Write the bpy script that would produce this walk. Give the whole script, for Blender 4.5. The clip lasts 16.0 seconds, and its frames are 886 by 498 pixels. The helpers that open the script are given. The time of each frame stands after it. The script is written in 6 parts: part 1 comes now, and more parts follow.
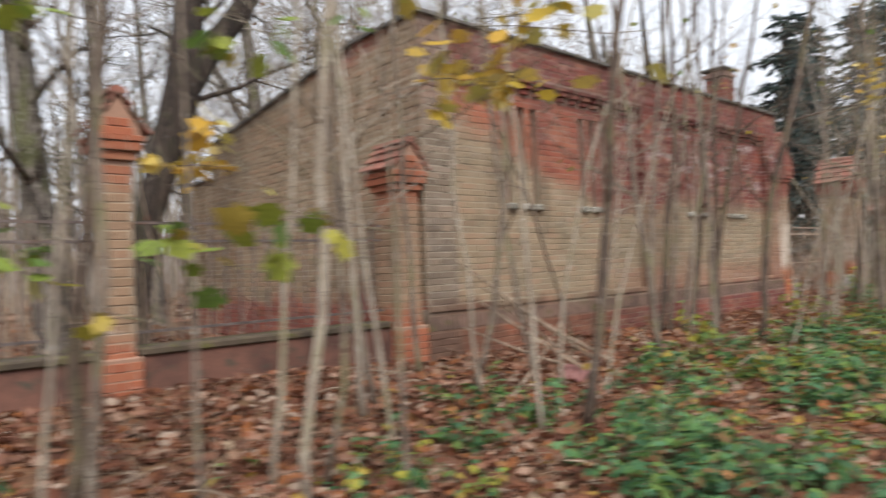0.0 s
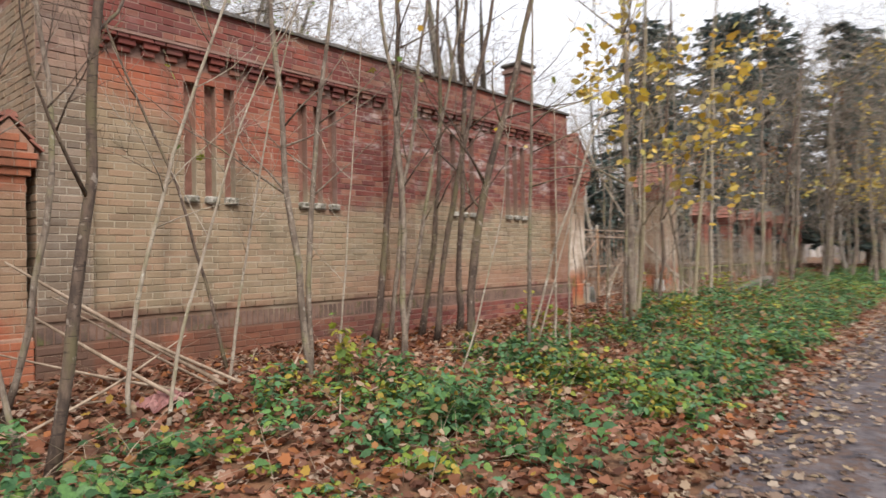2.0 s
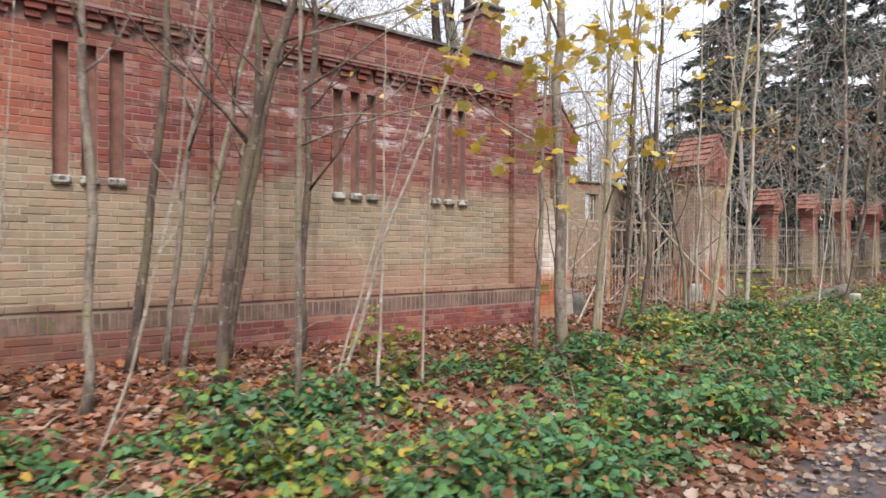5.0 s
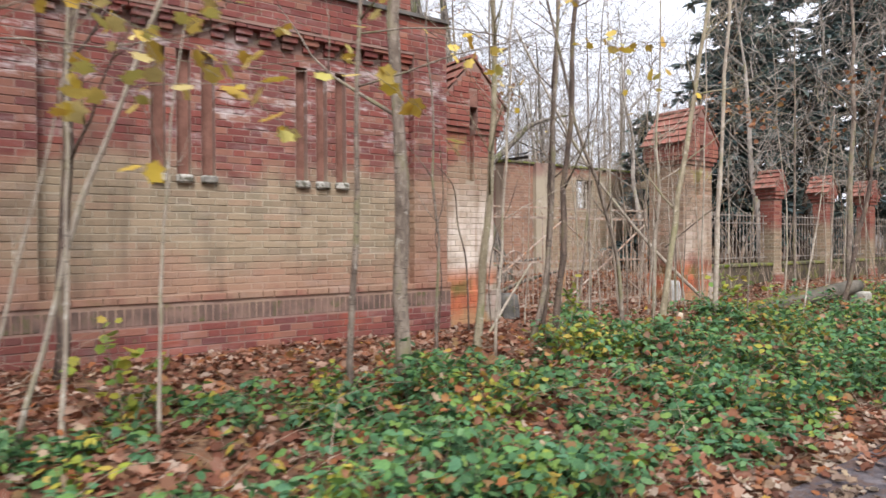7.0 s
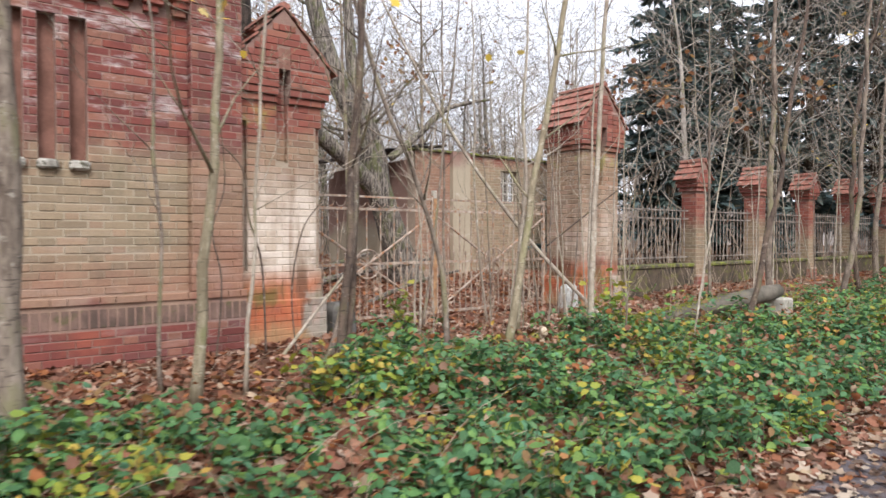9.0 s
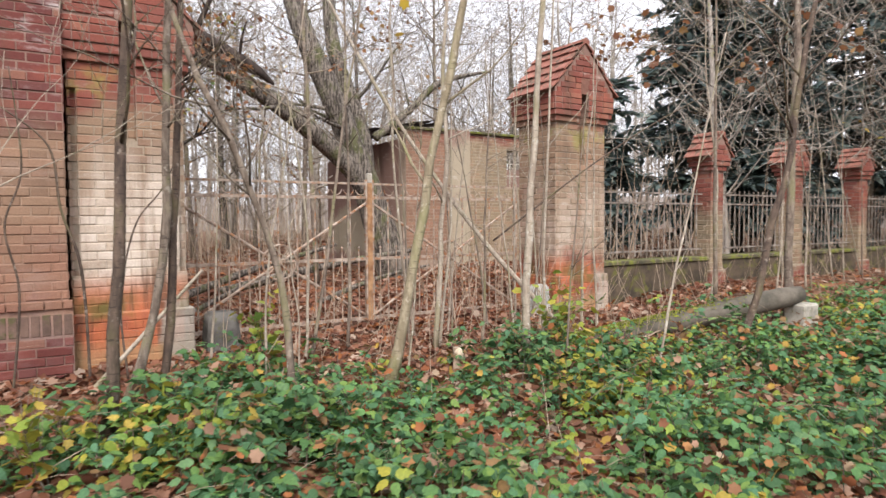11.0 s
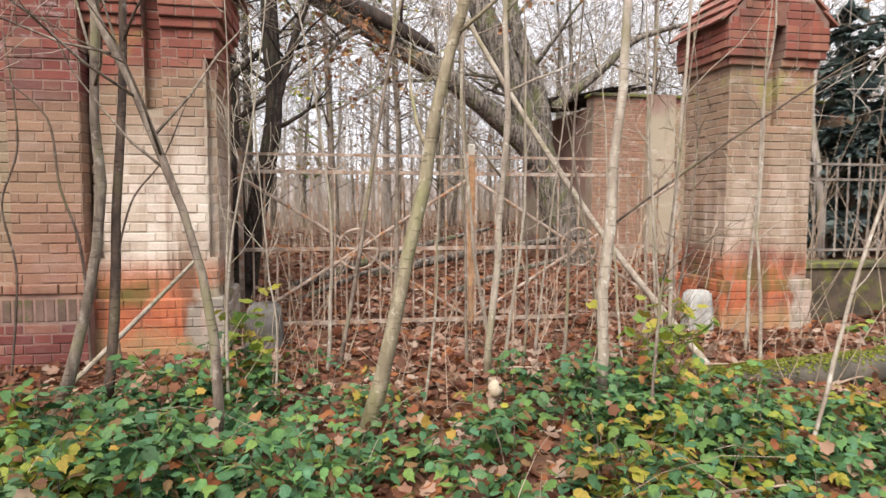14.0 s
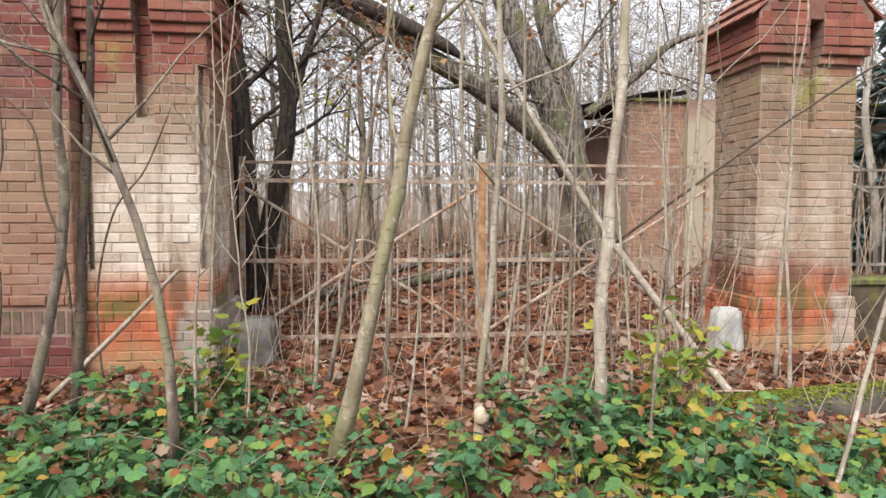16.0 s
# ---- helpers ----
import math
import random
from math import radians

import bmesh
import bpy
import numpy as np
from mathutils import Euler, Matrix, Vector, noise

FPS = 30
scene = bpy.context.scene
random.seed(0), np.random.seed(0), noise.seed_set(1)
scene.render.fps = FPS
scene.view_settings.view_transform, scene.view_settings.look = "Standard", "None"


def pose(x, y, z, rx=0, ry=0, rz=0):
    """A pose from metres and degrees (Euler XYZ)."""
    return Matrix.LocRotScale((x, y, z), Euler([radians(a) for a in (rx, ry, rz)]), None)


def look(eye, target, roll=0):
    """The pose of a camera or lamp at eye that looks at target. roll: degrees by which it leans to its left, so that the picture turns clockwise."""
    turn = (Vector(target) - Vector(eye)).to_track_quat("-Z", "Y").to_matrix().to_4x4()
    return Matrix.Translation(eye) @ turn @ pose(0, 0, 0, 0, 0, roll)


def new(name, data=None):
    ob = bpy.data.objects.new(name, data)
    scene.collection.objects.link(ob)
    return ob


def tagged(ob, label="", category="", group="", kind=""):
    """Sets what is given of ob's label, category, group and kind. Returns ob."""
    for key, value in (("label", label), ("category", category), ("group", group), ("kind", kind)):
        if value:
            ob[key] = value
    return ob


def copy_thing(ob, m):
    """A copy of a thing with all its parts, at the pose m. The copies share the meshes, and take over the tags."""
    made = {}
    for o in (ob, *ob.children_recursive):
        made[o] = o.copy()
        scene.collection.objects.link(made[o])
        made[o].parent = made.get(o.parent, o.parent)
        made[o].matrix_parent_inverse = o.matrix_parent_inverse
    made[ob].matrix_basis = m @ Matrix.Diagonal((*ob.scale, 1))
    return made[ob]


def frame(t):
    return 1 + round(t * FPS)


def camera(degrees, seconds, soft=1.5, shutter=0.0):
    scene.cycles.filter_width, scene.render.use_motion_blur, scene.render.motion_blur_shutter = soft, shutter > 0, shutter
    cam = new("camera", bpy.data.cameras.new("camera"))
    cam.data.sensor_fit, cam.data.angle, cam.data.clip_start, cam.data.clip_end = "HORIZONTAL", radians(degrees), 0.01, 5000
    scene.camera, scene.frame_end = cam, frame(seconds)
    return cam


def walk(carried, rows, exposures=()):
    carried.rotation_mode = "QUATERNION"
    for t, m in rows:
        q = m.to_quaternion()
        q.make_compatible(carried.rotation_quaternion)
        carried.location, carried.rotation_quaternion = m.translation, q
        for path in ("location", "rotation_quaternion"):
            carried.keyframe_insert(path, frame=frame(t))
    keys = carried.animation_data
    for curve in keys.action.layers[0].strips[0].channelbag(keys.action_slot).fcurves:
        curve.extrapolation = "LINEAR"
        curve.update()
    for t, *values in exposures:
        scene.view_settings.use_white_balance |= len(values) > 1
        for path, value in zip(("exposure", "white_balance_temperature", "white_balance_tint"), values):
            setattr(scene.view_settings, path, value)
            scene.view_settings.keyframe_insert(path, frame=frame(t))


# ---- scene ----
cam = camera(68.7, 16.0, 1.5, 0.5)

PATH = [
    (0, (-4.34, -5.674, 1.142), (-3.026, -4.167, 1.195), -2.3),
    (0.5, (-3.564, -6.1, 1.154), (-2.031, -4.816, 1.209), -1.1),
    (1, (-2.957, -6.445, 1.167), (-1.36, -5.241, 1.212), -1.3),
    (1.5, (-2.363, -6.738, 1.181), (-0.752, -5.554, 1.22), -1.4),
    (2, (-1.705, -6.941, 1.184), (-0.206, -5.617, 1.207), -1.0),
    (2.5, (-1.018, -7.079, 1.203), (0.332, -5.604, 1.215), -0.6),
    (3, (-0.294, -7.145, 1.233), (1.021, -5.638, 1.239), -0.1),
    (3.5, (0.391, -7.189, 1.243), (1.726, -5.7, 1.247), -0.1),
    (6, (3.822, -7.055, 1.213), (4.997, -5.437, 1.204), -0.3),
    (6.5, (4.46, -7.019, 1.213), (5.619, -5.389, 1.2), -0.6),
    (7, (5.131, -6.96, 1.219), (6.285, -5.326, 1.196), -0.3),
    (7.5, (5.766, -6.927, 1.215), (6.957, -5.32, 1.187), -0.2),
    (8, (6.437, -6.859, 1.215), (7.68, -5.293, 1.18), -0.2),
    (8.5, (7.12, -6.73, 1.221), (8.347, -5.151, 1.188), 0.1),
    (9, (7.703, -6.629, 1.223), (8.911, -5.035, 1.188), -0.1),
    (9.5, (8.331, -6.509, 1.236), (9.549, -4.924, 1.193), -0.1),
    (12, (10.789, -5.908, 1.355), (11.709, -4.135, 1.247), -0.5),
    (12.5, (11.218, -5.707, 1.32), (12.069, -3.901, 1.205), -0.3),
    (13, (11.531, -5.581, 1.303), (12.209, -3.705, 1.157), 0.1),
    (13.5, (11.76, -5.509, 1.311), (12.285, -3.584, 1.171), 0.2),
    (14, (11.966, -5.4, 1.328), (12.316, -3.436, 1.184), 0.2),
    (14.5, (12.081, -5.359, 1.344), (12.389, -3.389, 1.192), -0.3),
    (15, (12.172, -5.309, 1.356), (12.51, -3.343, 1.213), 0.3),
    (15.5, (12.302, -5.191, 1.349), (12.558, -3.211, 1.218), 0.3),
    (16, (12.394, -5.146, 1.331), (12.599, -3.16, 1.216), 0.2),
]
walk(cam, [(t, look(eye, target, roll)) for t, eye, target, roll in PATH], ((0.0, 0.84, 6400, 11), (1.0, 0.88, 6650, 12), (2.5, 1.0, 6600, 13), (3.5, 1.16, 6400, 12), (6.0, 1.17, 6200, 14), (9.5, 1.2, 6200, 13), (12.0, 1.26, 6600, 15), (14.0, 1.27, 6600, 14), (16.0, 1.29, 6400, 11)))

# ---- world, sun and sky: an overcast, late-autumn day ----
world = bpy.data.worlds.new("overcast_sky")
scene.world = world
world.use_nodes = True
wn, wl = world.node_tree.nodes, world.node_tree.links
wn.clear()
sky = wn.new("ShaderNodeTexSky")
sky.sky_type = "NISHITA"
sky.sun_disc = False
sky.sun_elevation, sky.sun_rotation = radians(48), radians(208)
sky.air_density, sky.dust_density, sky.ozone_density = 1.0, 4.0, 1.0
pale = wn.new("ShaderNodeMixRGB")
pale.inputs[0].default_value = 0.86
pale.inputs[2].default_value = (9.2, 9.6, 10.2, 1)
back = wn.new("ShaderNodeBackground")
back.inputs[1].default_value = 0.075
wout = wn.new("ShaderNodeOutputWorld")
wl.new(sky.outputs[0], pale.inputs[1])
wl.new(pale.outputs[0], back.inputs[0])
wl.new(back.outputs[0], wout.inputs[0])

sun_data = bpy.data.lights.new("sun", "SUN")
sun_data.energy, sun_data.angle, sun_data.color = 2.3, radians(30), (1.0, 0.95, 0.88)
sun = new("sun", sun_data)
sun.matrix_world = look((-4, -19, 25), (6, 0, 1))


# ---- materials ----
class Mat:
    """A small builder of node materials."""

    def __init__(self, name, rough=0.85, metal=0.0, spec=0.3):
        self.m = bpy.data.materials.new(name)
        self.m.use_nodes = True
        self.t = self.m.node_tree
        self.n, self.l = self.t.nodes, self.t.links
        self.b = self.n["Principled BSDF"]
        self.b.inputs["Roughness"].default_value = rough
        self.b.inputs["Metallic"].default_value = metal
        self.b.inputs["Specular IOR Level"].default_value = spec
        self.pos = self.n.new("ShaderNodeNewGeometry").outputs["Position"]

    def noise(self, scale, detail=4.0, rough=0.6, stretch=None, shift=(0, 0, 0)):
        node = self.n.new("ShaderNodeTexNoise")
        node.inputs["Scale"].default_value = scale
        node.inputs["Detail"].default_value = detail
        node.inputs["Roughness"].default_value = rough
        mp = self.n.new("ShaderNodeMapping")
        mp.inputs["Scale"].default_value = stretch or (1, 1, 1)
        mp.inputs["Location"].default_value = shift
        self.l.new(self.pos, mp.inputs[0])
        self.l.new(mp.outputs[0], node.inputs["Vector"])
        return node.outputs["Fac"]

    def ramp(self, fac, low, high):
        node = self.n.new("ShaderNodeMapRange")
        node.interpolation_type = "SMOOTHSTEP"
        node.inputs[1].default_value, node.inputs[2].default_value = low, high
        self.l.new(fac, node.inputs[0])
        return node.outputs[0]

    def math(self, op, a, b):
        node = self.n.new("ShaderNodeMath")
        node.operation = op
        for k, v in enumerate((a, b)):
            if isinstance(v, (int, float)):
                node.inputs[k].default_value = v
            else:
                self.l.new(v, node.inputs[k])
        return node.outputs[0]

    def mix(self, fac, a, b, kind="MIX"):
        node = self.n.new("ShaderNodeMixRGB")
        node.blend_type = kind
        for k, v in enumerate((fac, a, b)):
            if isinstance(v, (int, float)):
                node.inputs[k].default_value = v
            elif isinstance(v, tuple):
                node.inputs[k].default_value = (*v, 1)
            else:
                self.l.new(v, node.inputs[k])
        return node.outputs[0]

    def axis(self, k):
        node = self.n.new("ShaderNodeSeparateXYZ")
        self.l.new(self.pos, node.inputs[0])
        return node.outputs[k]

    def chance(self):
        """A random number for each piece: for objects of their own and for islands of a joined mesh alike."""
        info = self.n.new("ShaderNodeObjectInfo").outputs["Random"]
        isle = self.n.new("ShaderNodeNewGeometry").outputs["Random Per Island"]
        return self.math("FRACT", self.math("ADD", info, isle), 0)

    def done(self, colour, bump=None, strength=0.3, distance=0.01, rough=None):
        if isinstance(colour, tuple):
            self.b.inputs["Base Color"].default_value = (*colour, 1)
        else:
            self.l.new(colour, self.b.inputs["Base Color"])
        if bump is not None:
            node = self.n.new("ShaderNodeBump")
            node.inputs["Strength"].default_value, node.inputs["Distance"].default_value = strength, distance
            self.l.new(bump, node.inputs["Height"])
            self.l.new(node.outputs[0], self.b.inputs["Normal"])
        if rough is not None:
            self.l.new(rough, self.b.inputs["Roughness"])
        return self.m


def brick_material(name, mortar=False, top=2.15, low=0.66, pale=0.0, foot=0.0, long_wall=False, strength=0.93, glow=0.0):
    """Old red brick: algae-grey to ochre in a band of the wall, red above and below, lime bloom in patches."""
    k = Mat(name, 0.9, 0, 0.2)
    grain, patch, broad = k.noise(70), k.noise(2.2, 5), k.noise(0.55, 4, 0.55, (1, 1, 1), (3, 1, 7))
    streak = k.noise(2.5, 4, 0.6, (1, 1, 0.18), (5, 2, 1))
    x, z = k.axis(0), k.axis(2)

    def less(a):
        return k.math("SUBTRACT", 1.0, a)

    def swing(fac, size):
        return k.math("MULTIPLY", k.math("SUBTRACT", fac, 0.5), size)

    lift = k.math("ADD", z, k.math("ADD", swing(broad, 0.9 if long_wall else 1.6), swing(patch, 0.55)))
    if long_wall:
        # the algae reach high at the west end and sink to the sills further east
        lift = k.math("ADD", lift, k.math("MULTIPLY", k.ramp(x, 0.5, 4.6), 1.05))
    band = k.math("MULTIPLY", less(k.ramp(lift, top - 0.16, top + 0.22)), k.ramp(k.math("ADD", z, swing(patch, 0.9)), low - 0.1, low + 0.22))
    luck = k.chance()
    other = k.math("FRACT", k.math("MULTIPLY", luck, 7.31), 0)
    if mortar:
        red, ochre = k.mix(patch, (0.185, 0.105, 0.085), (0.285, 0.19, 0.155)), k.mix(patch, (0.31, 0.265, 0.19), (0.385, 0.335, 0.25))
    else:
        red = k.mix(luck, (0.13, 0.041, 0.036), (0.205, 0.066, 0.053))
        red = k.mix(k.ramp(k.noise(1.1, 4, 0.6, (1, 1, 1.6), (9, 9, 2)), 0.5, 0.72), red, (0.27, 0.083, 0.056))
        red = k.mix(k.ramp(k.noise(1.4, 4, 0.65, (1, 1, 1), (2, 7, 4)), 0.54, 0.72), red, (0.115, 0.045, 0.043))
        red = k.mix(k.math("MULTIPLY", k.ramp(other, 0.74, 0.82), 0.5), red, (0.125, 0.058, 0.055))
        red = k.mix(k.math("MULTIPLY", less(k.ramp(other, 0.14, 0.2)), 0.4), red, (0.31, 0.18, 0.12))
        if not long_wall:
            red = k.mix(0.3, red, (0.34, 0.12, 0.08))
        ochre = k.mix(luck, (0.25, 0.196, 0.13), (0.325, 0.257, 0.17))
        ochre = k.mix(k.ramp(patch, 0.48, 0.7), ochre, (0.205, 0.175, 0.118))
        ochre = k.mix(k.math("MULTIPLY", k.ramp(other, 0.8, 0.86), 0.35), ochre, (0.155, 0.125, 0.09))
        ochre = k.mix(k.math("MULTIPLY", k.ramp(luck, 0.7, 0.92), 0.3), ochre, (0.29, 0.15, 0.1))
    if glow:
        red = k.mix(glow, red, (0.44, 0.15, 0.065) if not mortar else (0.42, 0.24, 0.15))
    if long_wall:
        # brighter, orange brick high in the west bay; sooty grey-brown west pilaster
        warm = k.math("MULTIPLY", less(k.ramp(x, 2.2, 4.4)), k.ramp(k.noise(0.9, 3, 0.5, (1, 1, 1), (8, 2, 5)), 0.28, 0.5))
        warm = k.math("MULTIPLY", warm, less(k.ramp(k.math("ADD", z, swing(patch, 0.3)), 3.2, 3.5)))
        red = k.mix(k.math("MULTIPLY", warm, 0.75), red, (0.36, 0.115, 0.06) if not mortar else (0.36, 0.2, 0.14))
        grey = k.math("MULTIPLY", less(k.ramp(x, 0.8, 0.86)), 0.8)
        red = k.mix(grey, red, k.mix(luck, (0.14, 0.105, 0.085), (0.25, 0.185, 0.145)))
        ochre = k.mix(grey, ochre, k.mix(luck, (0.13, 0.1, 0.078), (0.25, 0.19, 0.14)) if not mortar else (0.36, 0.32, 0.26))
        ochre = k.mix(k.math("MULTIPLY", k.ramp(x, 9.58, 9.62), 0.6), ochre, k.mix(luck, (0.19, 0.1, 0.07), (0.3, 0.17, 0.115)))
        middle = k.math("MULTIPLY", k.ramp(x, 4.94, 4.98), less(k.ramp(x, 5.5, 5.54)))
        ochre = k.mix(k.math("MULTIPLY", middle, 0.45), ochre, k.mix(luck, (0.16, 0.1, 0.07), (0.26, 0.17, 0.115)))
        wash = k.math("MULTIPLY", less(k.ramp(k.math("ADD", z, swing(broad, 1.6)), 0.75, 1.15)), k.ramp(x, 3.0, 5.5))
        ochre = k.mix(k.math("MULTIPLY", wash, 0.5), ochre, (0.3, 0.145, 0.1))
    colour = k.mix(k.math("MULTIPLY", band, strength), red, ochre)
    soot = k.math("MULTIPLY", k.ramp(streak, 0.52, 0.74), 0.5)
    colour = k.mix(soot, colour, (0.10, 0.075, 0.055))
    bloom = k.noise(1.6, 7, 0.72, (1, 1, 3.2), (11, 3, 8))
    if long_wall:
        spot = k.math("MULTIPLY", k.ramp(x, 3.6, 5.2), k.math("MULTIPLY", k.ramp(z, 2.2, 2.6), less(k.ramp(z, 3.3, 3.6))))
        lime = k.math("MULTIPLY", k.ramp(bloom, 0.5, 0.66), k.math("ADD", 0.08, k.math("MULTIPLY", spot, 0.5)))
        colour = k.mix(lime, colour, (0.6, 0.56, 0.54))
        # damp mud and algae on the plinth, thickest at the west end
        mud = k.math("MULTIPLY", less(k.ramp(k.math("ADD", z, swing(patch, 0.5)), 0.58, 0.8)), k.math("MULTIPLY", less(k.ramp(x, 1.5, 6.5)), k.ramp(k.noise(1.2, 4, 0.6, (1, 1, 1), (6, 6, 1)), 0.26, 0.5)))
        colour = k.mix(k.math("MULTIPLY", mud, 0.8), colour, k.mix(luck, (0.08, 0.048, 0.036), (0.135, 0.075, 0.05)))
    else:
        lime = k.math("MULTIPLY", k.ramp(bloom, 0.58, 0.72), 0.5)
        colour = k.mix(lime, colour, (0.56, 0.50, 0.44))
    if pale:
        drip = k.noise(5.5, 4, 0.6, (1, 1, 0.1), (1, 4, 2))
        white = k.math("MULTIPLY", k.ramp(k.math("ADD", z, swing(patch, 0.8)), 0.62, 0.95), less(k.ramp(k.math("ADD", z, swing(broad, 1.2)), 1.25, 2.1)))
        white = k.math("MULTIPLY", k.math("MULTIPLY", white, k.ramp(drip, 0.34, 0.6)), k.ramp(patch, 0.2, 0.62))
        colour = k.mix(k.math("MULTIPLY", white, pale * (0.65 if mortar else 1)), colour, k.mix(luck, (0.54, 0.45, 0.36), (0.72, 0.65, 0.57)))
        rust = k.math("MULTIPLY", less(k.ramp(z, 0.62, 0.95)), k.ramp(patch, 0.34, 0.54))
        colour = k.mix(k.math("MULTIPLY", rust, 0.75), colour, (0.5, 0.15, 0.065))
        run = k.math("MULTIPLY", k.math("MULTIPLY", less(k.ramp(z, 0.75, 0.98)), less(k.ramp(drip, 0.44, 0.55))), 0.65)
        colour = k.mix(run, colour, (0.085, 0.06, 0.042))
    moss = k.math("MULTIPLY", k.ramp(k.noise(2.8, 5, 0.6, (1, 1, 1), (4, 8, 6)), 0.62, 0.75), less(k.ramp(z, 0.45, 1.0)))
    colour = k.mix(k.math("MULTIPLY", moss, 0.8), colour, (0.13, 0.125, 0.035))
    if foot:
        # weathered pier foot: ochre lowest courses, a grey limewashed corner, moss along the ledge
        low_z = k.math("ADD", z, swing(patch, 0.5))
        colour = k.mix(k.math("MULTIPLY", less(k.ramp(low_z, 0.2, 0.38)), 0.6), colour, k.mix(patch, (0.27, 0.19, 0.09), (0.42, 0.32, 0.18)))
        grey = k.math("MULTIPLY", k.ramp(k.math("ADD", x, swing(patch, 0.5)), foot + 0.24, foot + 0.32), less(k.ramp(low_z, 0.55, 0.72)))
        colour = k.mix(k.math("MULTIPLY", grey, 0.75), colour, k.mix(luck, (0.26, 0.25, 0.21), (0.44, 0.42, 0.37)))
        green = k.math("MULTIPLY", k.math("MULTIPLY", k.ramp(low_z, 2.28, 2.42), less(k.ramp(low_z, 2.52, 2.66))), k.ramp(k.noise(3.4, 4, 0.6, (1, 1, 1), (3, 3, 9)), 0.5, 0.64))
        colour = k.mix(k.math("MULTIPLY", green, 0.6), colour, (0.26, 0.25, 0.07))
        ledge = k.math("MULTIPLY", k.ramp(low_z, 0.44, 0.54), less(k.ramp(low_z, 0.62, 0.78)))
        colour = k.mix(k.math("MULTIPLY", k.math("MULTIPLY", ledge, k.ramp(streak, 0.42, 0.56)), 0.8), colour, (0.12, 0.105, 0.035))
    colour = k.mix(0.45, colour, k.mix(grain, (0.2, 0.2, 0.2), (0.8, 0.8, 0.8)), "OVERLAY")
    return k.done(colour, k.mix(0.5, grain, patch), 0.45, 0.006)


def simple_material(name, a, b, scale=6.0, fine=60.0, rough=0.85, metal=0.0, stretch=None, bump=0.3, dist=0.01, extra=None, amount=(0.55, 0.7), spec=0.3):
    k = Mat(name, rough, metal, spec)
    wide, tight = k.noise(scale, 5, 0.6, stretch), k.noise(fine, 3, 0.6, stretch)
    colour = k.mix(k.ramp(wide, 0.32, 0.68), a, b)
    if extra:
        colour = k.mix(k.ramp(k.noise(scale * 1.7, 5, 0.65, stretch, (7, 3, 5)), *amount), colour, extra)
    colour = k.mix(0.4, colour, k.mix(tight, (0.2, 0.2, 0.2), (0.8, 0.8, 0.8)), "OVERLAY")
    return k.done(colour, k.mix(0.5, wide, tight), bump, dist)


def bark_material(name, dark, light, moss, lichen, furrowed=False):
    """Bark with upright grain, short cross marks, algae on one side and pale lichen spots."""
    k = Mat(name, 0.9, 0, 0.2)
    grain = k.noise(26, 4, 0.65, (1, 1, 0.14 if furrowed else 0.3))
    wide, spots = k.noise(4.5, 4, 0.6, (1, 1, 0.5), (3, 8, 2)), k.noise(17, 4, 0.6, (1, 1, 0.8), (6, 1, 4))
    marks = k.noise(30, 2, 0.5, (0.45, 0.45, 2.4), (2, 5, 9))
    colour = k.mix(k.ramp(grain, 0.4, 0.62) if furrowed else k.ramp(k.mix(0.5, grain, wide), 0.38, 0.64), dark, light)
    colour = k.mix(k.math("MULTIPLY", k.ramp(wide, 0.5, 0.66), 0.7), colour, moss)
    colour = k.mix(k.math("MULTIPLY", k.ramp(spots, 0.6, 0.68), 0.75), colour, lichen)
    colour = k.mix(k.math("MULTIPLY", k.ramp(marks, 0.6, 0.68), 0.65), colour, tuple(c * 0.5 for c in dark))
    height = k.mix(0.3, grain, marks)
    return k.done(colour, height, 1.0 if furrowed else 0.7, 0.035 if furrowed else 0.008)


def leaf_material(name, tones, rough=0.55, veins=False):
    """Leaves in several tones, one to each leaf, a little light coming through."""
    k = Mat(name, rough, 0, 0.22)
    ramp = k.n.new("ShaderNodeValToRGB")
    ramp.color_ramp.interpolation = "CONSTANT"
    while len(ramp.color_ramp.elements) < len(tones):
        ramp.color_ramp.elements.new(0.5)
    for n, (e, c) in enumerate(zip(ramp.color_ramp.elements, tones)):
        e.position, e.color = n / len(tones), (*c, 1)
    k.l.new(k.chance(), ramp.inputs[0])
    colour = k.mix(k.ramp(k.noise(1.3, 3), 0.35, 0.65), ramp.outputs[0], (0.72, 0.72, 0.72), "MULTIPLY")
    colour = k.mix(0.25, colour, k.mix(k.noise(90), (0.2, 0.2, 0.2), (0.8, 0.8, 0.8)), "OVERLAY")
    if veins:
        ribs = k.noise(75, 2, 0.5, (1, 1, 1), (1, 2, 3))
        colour = k.mix(k.math("MULTIPLY", k.ramp(ribs, 0.4, 0.66), 0.5), colour, (1.5, 1.45, 1.3), "MULTIPLY")
        k.done(colour, ribs, 0.6, 0.006)
    else:
        k.done(colour)
    glow = k.n.new("ShaderNodeBsdfTranslucent")
    both = k.n.new("ShaderNodeMixShader")
    both.inputs[0].default_value = 0.3
    k.l.new(colour, glow.inputs[0])
    k.l.new(k.b.outputs[0], both.inputs[1])
    k.l.new(glow.outputs[0], both.inputs[2])
    k.l.new(both.outputs[0], k.n["Material Output"].inputs[0])
    return k.m


